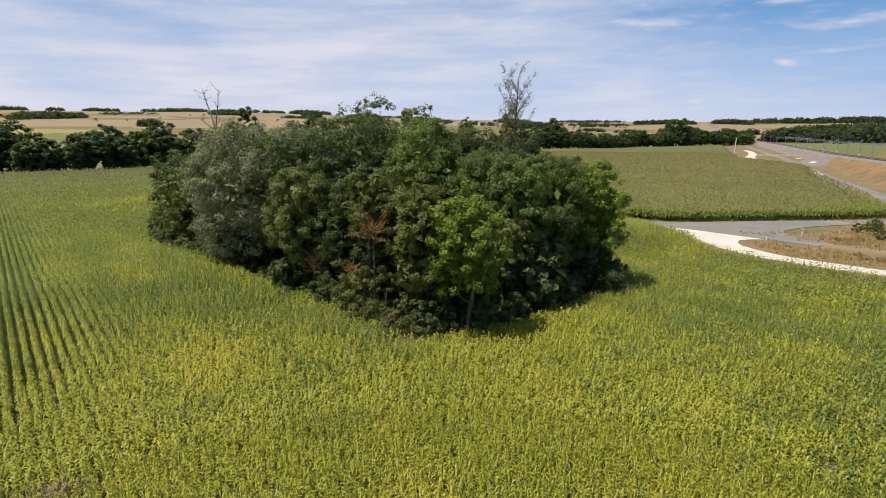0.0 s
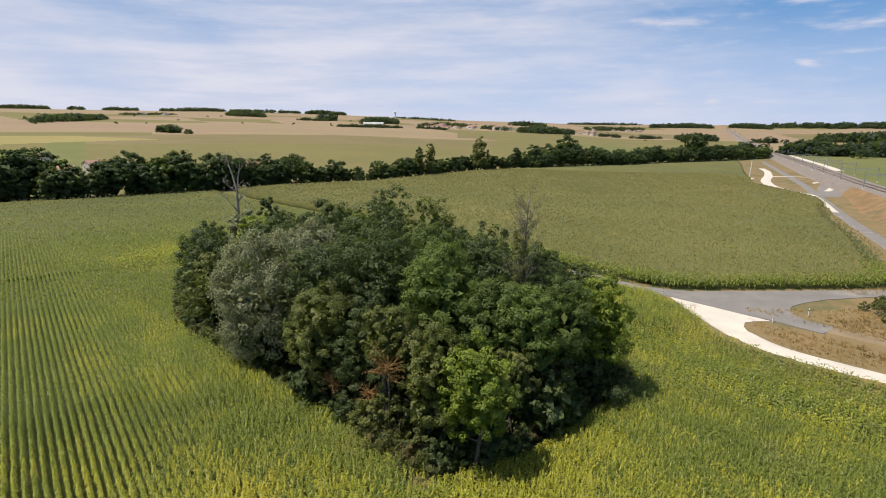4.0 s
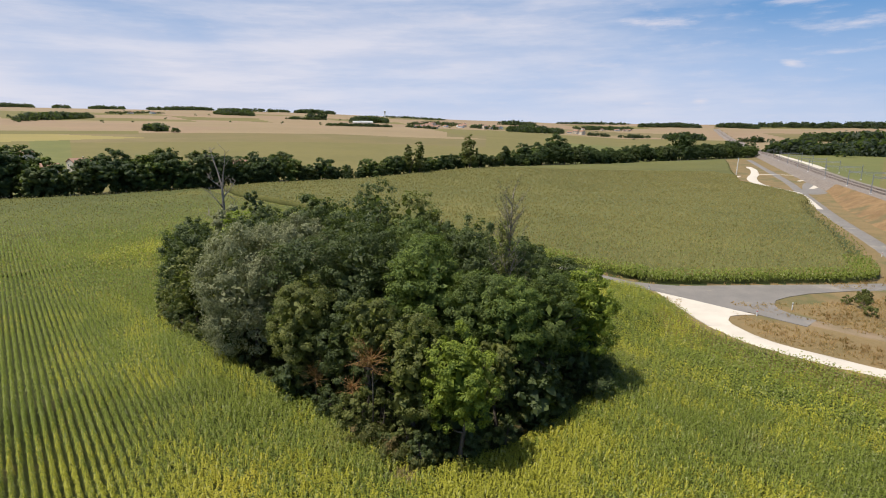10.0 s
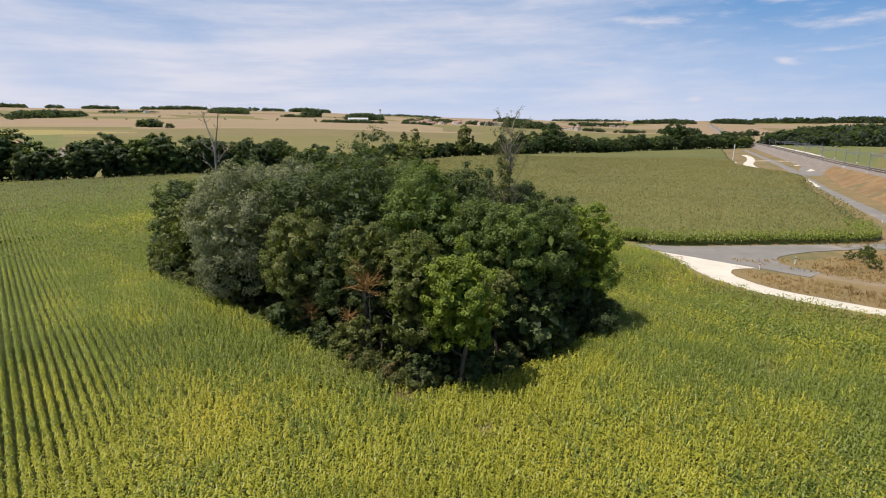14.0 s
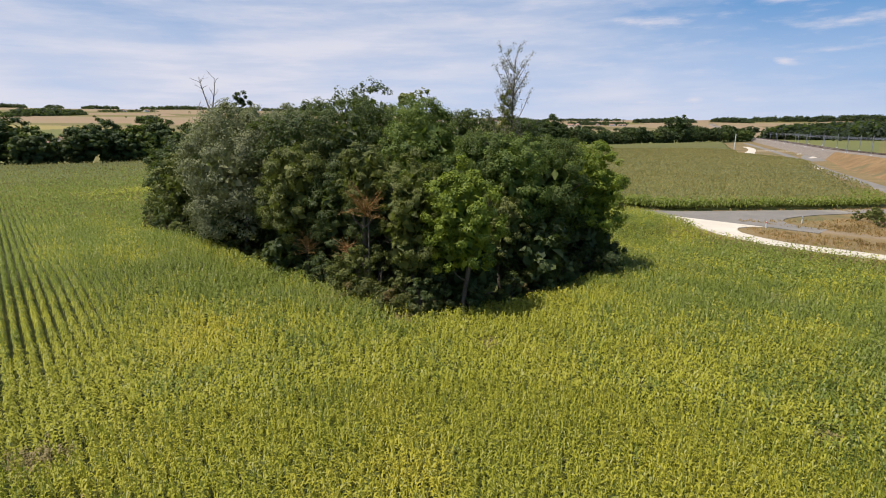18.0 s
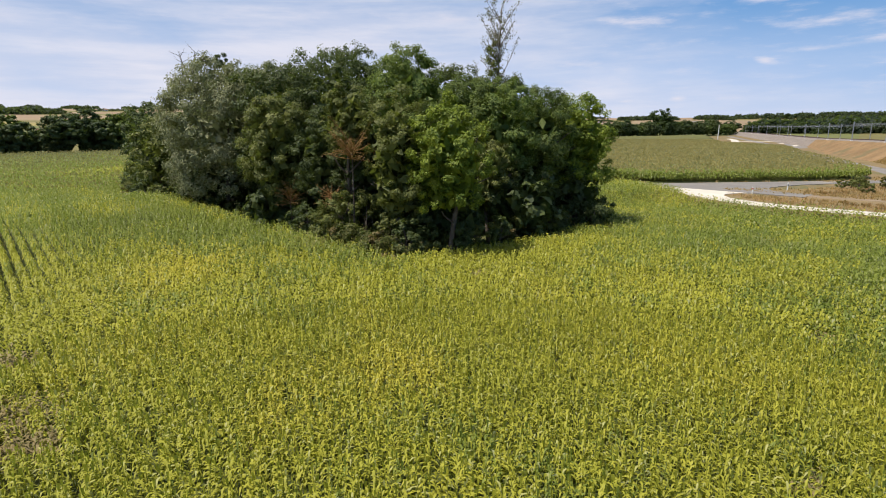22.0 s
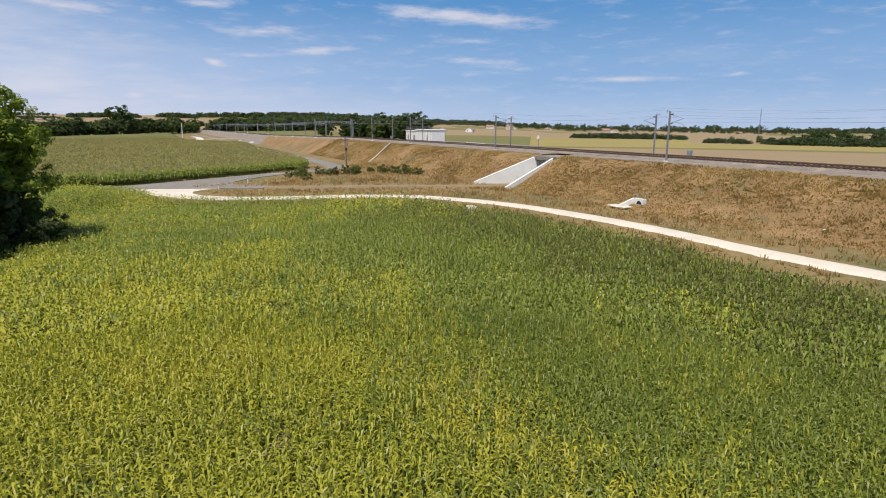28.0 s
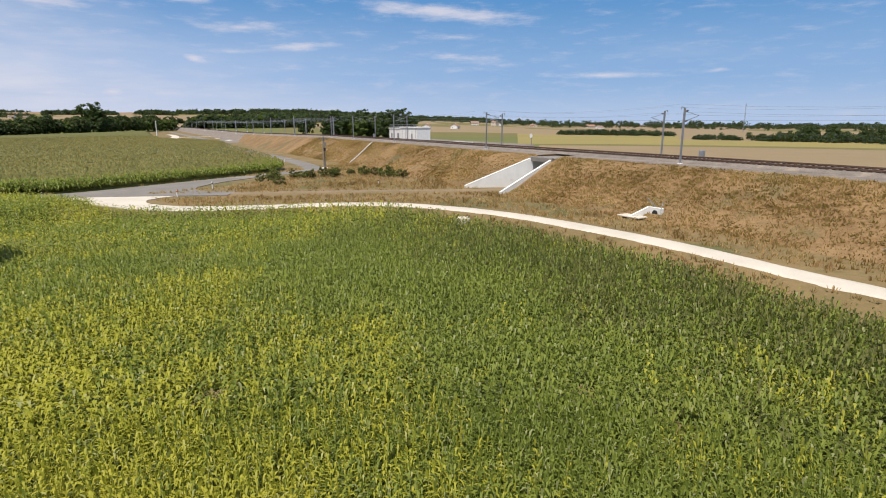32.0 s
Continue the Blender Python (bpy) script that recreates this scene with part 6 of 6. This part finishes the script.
def make_delineator(x, y, h, band, label):
    d = thing("delineator_post", label, "marker post", "road marker posts", at=Matrix.Translation((x, y, float(height(x, y)))) @ Matrix.Rotation(0.7, 4, "Z"))
    bm = box((0.22, 0.16, h - 0.12), (0, 0, -0.05), 0.03)
    part("post", bm, M_WHITE, d)
    part("band", box((0.232, 0.172, 0.2), (0, 0, h * 0.68), 0.01), band, d, "coloured reflector band")
    part("cap", box((0.2, 0.14, 0.12), (0, 0, h - 0.17), 0.05), M_WHITE, d)


def build_posts():
    make_delineator(66.2, 99.8, 1.6, M_DARK, "white roadside marker post with a dark band")
    make_delineator(57.6, 96.2, 1.2, M_RED, "white marker post with a red band at the junction")
    make_delineator(43.6, 112.2, 1.1, M_DARK, "small white marker post beside the lane")
    make_delineator(118.5, 146, 1.3, M_RED, "white marker post beside the service road")
    make_delineator(90, 81, 1.0, M_DARK, "short dark-banded marker post in the dry grass")
    # concrete power pole with crossarm
    p = thing("power_pole", "grey concrete power pole with a crossarm beside the service road", "power pole", at=Matrix.Translation((109, 117.5, 0)))
    bm = bmesh.new()
    for q in (-0.17, 0.17):
        a = [bm.verts.new((q - 0.06, -0.2, -0.3)), bm.verts.new((q + 0.06, -0.2, -0.3)), bm.verts.new((q + 0.06, 0.2, -0.3)), bm.verts.new((q - 0.06, 0.2, -0.3))]
        b = [bm.verts.new((q * 0.7 - 0.05, -0.13, 8.3)), bm.verts.new((q * 0.7 + 0.05, -0.13, 8.3)), bm.verts.new((q * 0.7 + 0.05, 0.13, 8.3)), bm.verts.new((q * 0.7 - 0.05, 0.13, 8.3))]
        bm.faces.new(a[::-1])
        bm.faces.new(b)
        for k in range(4):
            bm.faces.new((a[k], a[(k + 1) % 4], b[(k + 1) % 4], b[k]))
    part("pole", bm, M_SLEEPER, p)
    for k in range(9):
        part("web", box((0.3, 0.2, 0.28), (0, 0, 0.1 + k * 0.95), 0.02), M_SLEEPER, p)
    part("crossarm", box((2.4, 0.12, 0.14), (0, 0.2, 7.5), 0.01), M_STEEL, p)
    for x in (-1.1, 0.0, 1.1):
        part("insulator", rod((x, 0.2, 7.64), (x, 0.2, 8.0), 0.07, 0.04, 8), M_BARK, p)
    part("switch_box", box((0.5, 0.35, 0.8), (0, -0.32, 4.6), 0.03), M_DARK, p, "dark switch box")
    part("transformer", rod((0, -0.5, 5.8), (0, -0.5, 6.8), 0.32, sides=12), M_SLEEPER, p)
    part("footing", box((1.3, 1.3, 0.4), (0, 0, -0.1), 0.05), M_CONCRETE, p)
    w = thing("utility_pole", "pale wooden utility pole at the maize field corner", "utility pole", at=Matrix.Translation((219, 420, 0)))
    part("pole", rod((0, 0, -0.4), (0.35, 0, 12.6), 0.34, 0.24, 10), M_CONCRETE, w)
    part("crossarm", box((1.8, 0.12, 0.14), (0.33, 0, 11.9), 0.01), M_STEEL, w)
    for x in (-0.4, 0.35, 1.1):
        part("insulator", rod((x, 0, 12.04), (x, 0, 12.3), 0.06, 0.04, 8), M_BARK, w)


def build_tufts():
    """Dry grass on the bank and verges, and the bushes by the junction."""
    gen = np.random.default_rng(120)
    rnd = random.Random(9)

    def tuft(n, rnd):
        v, f = [], []
        for k in range(n):
            a = rnd.uniform(0, 6.28)
            d = np.array([math.cos(a), math.sin(a), 0])
            s = np.array([-d[1], d[0], 0]) * rnd.uniform(0.06, 0.10)
            b = d * rnd.uniform(0, 0.45)
            t = b + d * rnd.uniform(0.1, 0.35) + np.array([0, 0, rnd.uniform(0.6, 1.0)])
            q = len(v)
            v.extend([b - s, b + s, t + s * 0.35, t - s * 0.35])
            f.append((q, q + 1, q + 2, q + 3))
        return np.array(v), np.array(f)

    tpl = [tuft(5, rnd) for _ in range(6)]
    # bank
    n = 42000
    s, off = gen.uniform(-35, 190, n), gen.uniform(-21, -7.8, n)
    clear = np.abs(s - GAP_S) > GAP_HALF + 0.6 + np.where(s > GAP_S, np.clip(np.abs(off) - 9.9, 0, 12) / 11.3 * 5.9, 0.0)
    thin = wobble(s, off * 2, 6, 3) * 0.5 + gen.uniform(-0.6, 0.9, n) > -0.3
    s, off = s[clear & thin], off[clear & thin]
    p = line_at(s, 0) + off[:, None] * ACROSS
    z = np.interp(off, [-21.5, -20, -17.5, -14, -11, -9.2, -8.2], [-0.3, 0.15, 1.2, 3.0, 4.6, 5.55, 5.85]) - 0.1
    v, f = scatter(tpl, np.column_stack([p, z]), gen.uniform(0.14, 0.36, len(p)), gen.uniform(0, 6.28, len(p)), gen.uniform(0.6, 1.15, len(p)))
    tagged(part("bank_grass", quick("bank_grass", v, f), L_STRAW), "tall dry straw-coloured grass on the railway bank", "grass", kind="stuff")
    # verges
    n = 42000
    x, y = gen.uniform(30, 125, n), gen.uniform(-30, 125, n)
    d, side = to_line(x, y, TRACK)
    dl, _ = to_line(x, y, LANE)
    ds, _ = to_line(x, y, SERVICE)
    off = (x - AXIS0[0]) * ACROSS[0] + (y - AXIS0[1]) * ACROSS[1]
    ok = (d > np.where(y > 88, 4.6, 2.5)) & (dl > 2.3) & (ds > np.where(x < 85, 6.5, 2.8)) & (off < -20) & ~inside(x, y, FIELD_ONE) & ~inside(x, y, FIELD_TWO) & (wobble(x, y, 5, 1) + gen.uniform(-0.5, 0.9, n) > -0.1)
    x, y = x[ok], y[ok]
    v, f = scatter(tpl, np.column_stack([x, y, height(x, y)]), gen.uniform(0.22, 0.55, len(x)), gen.uniform(0, 6.28, len(x)), gen.uniform(0.5, 1.0, len(x)))
    tagged(part("verge_grass", quick("verge_grass", v, f), L_STRAW), "dry yellow grass on the verge of the track", "grass", kind="stuff")
    for x, y, h, r, k in ((78.6, 96.4, 1.7, 1.1, 1), (80.6, 101.2, 2.4, 1.3, 2), (79.4, 104.0, 1.6, 0.9, 3)):
        make_tree("shrub", x, y, h, r, L_OLIVE, "scrubby green bush in the dry grass by the junction", 0.0, 26, 40, 0.2, 850 + k, category="shrub", group="bushes by the junction", clump_r=0.22)
    for k in range(30):
        t = k / 19
        x, y = 82 + 22 * min(t, 1) + rnd.uniform(-1.5, 1.5), 106.5 - 9 * min(t, 1) - 22 * max(0, t - 1) + rnd.uniform(-2.5, 2.5)
        make_tree("shrub", x, y, rnd.uniform(0.9, 2.3), rnd.uniform(0.6, 1.3), (L_OLIVE, L_SHRUB)[k % 2], "scrubby green bush in the dry grass by the junction", 0.0, 22, 36, 0.22, 800 + k, category="shrub", group="bushes by the junction", clump_r=0.22)


# ---- houses ----
def make_house(w, d, h, wall, label, chimney=True):
    """A small country house: rendered walls, tiled gable roof, windows with frames, a door and a chimney. Local x along the ridge."""
    t = thing("house", label, "house", "houses behind the hedgerow")
    bm = box((w, d, h), (0, 0, 0), 0.03)
    part("wall", bm, wall, t)
    for sgn in (1, -1):
        bm = bmesh.new()
        rise = d * 0.27
        y0, y1, z0, z1 = sgn * (d / 2 + 0.45), 0.0, h - 0.12, h + rise
        a = [(-w / 2 - 0.4, y0, z0), (w / 2 + 0.4, y0, z0), (w / 2 + 0.4, y1, z1), (-w / 2 - 0.4, y1, z1)]
        lo = [bm.verts.new(p) for p in a]
        hi = [bm.verts.new((p[0], p[1], p[2] + 0.22)) for p in a]
        bm.faces.new(lo)
        bm.faces.new(hi)
        for k in range(4):
            bm.faces.new((lo[k], lo[(k + 1) % 4], hi[(k + 1) % 4], hi[k]))
        part("roof", bm, M_ROOF, t, "terracotta tiled roof slope")
    for sgn in (1, -1):
        bm = bmesh.new()
        x = sgn * (w / 2 - 0.16)
        tri = [(x, -d / 2 + 0.05, h), (x, d / 2 - 0.05, h), (x, 0, h + d * 0.26)]
        a = [bm.verts.new(p) for p in tri]
        b = [bm.verts.new((p[0] + sgn * 0.15, p[1], p[2])) for p in tri]
        bm.faces.new(a)
        bm.faces.new(b)
        for k in range(3):
            bm.faces.new((a[k], a[(k + 1) % 3], b[(k + 1) % 3], b[k]))
        part("gable", bm, wall, t)
    storeys = (1.0, 3.7) if h > 5 else (1.0,)
    for z in storeys:
        for k in range(int(w // 3.2)):
            x = -w / 2 + 1.6 + 3.2 * k
            for sgn in (1, -1):
                win = part("window", box((1.15, 0.1, 1.35), (x, sgn * (d / 2 + 0.02), z), 0.02), M_WHITE, t, "white-framed window")
                part("pane", box((0.95, 0.06, 1.15), (x, sgn * (d / 2 + 0.06), z + 0.1)), M_GLASS, win)
        for sgn in (1, -1):
            win = part("window", box((0.1, 1.1, 1.3), (sgn * (w / 2 + 0.02), d * 0.2, z), 0.02), M_WHITE, t, "white-framed window")
            part("pane", box((0.06, 0.9, 1.1), (sgn * (w / 2 + 0.06), d * 0.2, z + 0.1)), M_GLASS, win)
    part("door", box((1.0, 0.1, 2.1), (0.2, -d / 2 - 0.04, 0.0), 0.02), M_BARK, t, "brown wooden door")
    if chimney:
        part("chimney", box((0.6, 0.9, 1.6), (w * 0.28, 0, h + d * 0.2), 0.03), M_PLASTER, t)
    return t


def build_houses():
    a = make_house(11, 8, 6.4, M_PLASTER, "two-storey cream house with a terracotta roof behind the hedgerow")
    b = make_house(14, 8.5, 3.2, M_PLASTER, "low farmhouse with a wide terracotta roof behind the hedgerow")
    c = make_house(12, 9, 3.4, M_WHITE, "white rendered bungalow with a terracotta roof among fields")

    def put(src, x, y, turn, first=False, s=1.0, z=None):
        m = Matrix.Translation((x, y, float(height(x, y)) if z is None else z)) @ Matrix.Rotation(radians(turn), 4, "Z")
        if first:
            src.matrix_basis = m
        else:
            o = copy_thing(src, m)
            o.scale = (s, s, s)

    put(a, -236, 356, 62, True)
    put(b, -200, 391, 10, True)
    put(c, 552, 428, 30, True)
    for src, x, y, turn in ((b, -262, 338, -12), (b, -252, 348, 25), (a, -300, 395, 5), (b, -152, 402, 15), (b, -300, 350, 40), (c, -282, 362, 10), (c, 598, 418, 20), (c, 575, 470, 60)):
        put(src, x, y, turn)
    rnd = random.Random(17)
    for az0, az1, r0, r1, n in ((-4.4, -0.8, 1420, 1500, 12), (-3.5, 1.8, 1640, 1760, 12), (3.6, 6.2, 1560, 1600, 6), (6.5, 13.5, 1660, 1760, 14), (12.7, 18, 2180, 2380, 9), (-31, -27, 2240, 2320, 5), (56, 70, 1150, 1300, 6)):
        for _ in range(n):
            az, r = radians(rnd.uniform(az0, az1)), rnd.uniform(r0, r1)
            put(rnd.choice((a, b, c, c)), r * math.sin(az), r * math.cos(az), rnd.uniform(0, 180), False, rnd.uniform(1.0, 1.5))
    # long white barn, water tower, radio mast
    az, r = radians(-8.5), 1475
    x, y = r * math.sin(az), r * math.cos(az)
    bn = thing("barn", "long pale barn with a light metal roof on the far hill", "barn", at=Matrix.Translation((x, y, float(height(x, y)))) @ Matrix.Rotation(0.15, 4, "Z") @ Matrix.Diagonal((0.6, 0.8, 1, 1)))
    part("wall", box((85, 24, 7), (0, 0, 0), 0.1), M_PLASTER, bn)
    bm = bmesh.new()
    for sgn in (1, -1):
        q = [bm.verts.new(p) for p in ((-43, sgn * 13, 6.9), (43, sgn * 13, 6.9), (43, 0, 11), (-43, 0, 11))]
        bm.faces.new(q)
    bmesh.ops.solidify(bm, geom=bm.faces[:], thickness=0.4)
    part("roof", bm, M_WHITE, bn, "pale metal roof")
    az, r = radians(-6.3), 2900
    x, y = r * math.sin(az), r * math.cos(az)
    wt = thing("water_tower", "slender grey water tower on the skyline", "water tower", at=Matrix.Translation((x, y, float(height(x, y)))))
    part("shaft", rod((0, 0, -1), (0, 0, 26), 3.2, 2.6, 16), M_CONCRETE, wt)
    part("tank", rod((0, 0, 24), (0, 0, 33), 4.0, 6.5, 18), M_CONCRETE, wt)
    part("dome", rod((0, 0, 33), (0, 0, 35), 6.5, 1.5, 18), M_CONCRETE, wt)
    az, r = radians(81.5), 900
    x, y = r * math.sin(az), r * math.cos(az)
    rm = thing("radio_mast", "tall thin lattice radio mast on the skyline", "mast", at=Matrix.Translation((x, y, float(height(x, y)))))
    for q in range(3):
        a3 = q * 2.094
        part("leg", rod((0.9 * math.cos(a3), 0.9 * math.sin(a3), -1), (0.4 * math.cos(a3), 0.4 * math.sin(a3), 38), 0.16, 0.12, 6), M_STEEL, rm)
    bm = bmesh.new()
    for k in range(24):
        a3, b3 = k * 2.094, (k + 1) * 2.094
        rod((0.8 * math.cos(a3), 0.8 * math.sin(a3), k * 1.55), (0.8 * math.cos(b3), 0.8 * math.sin(b3), k * 1.55 + 1.5), 0.08, sides=4, bm=bm)
    part("bracing", bm, M_STEEL, rm)


build_masts()
build_portals()
build_cabin()
build_bank_things()
build_posts()
build_tufts()
build_houses()
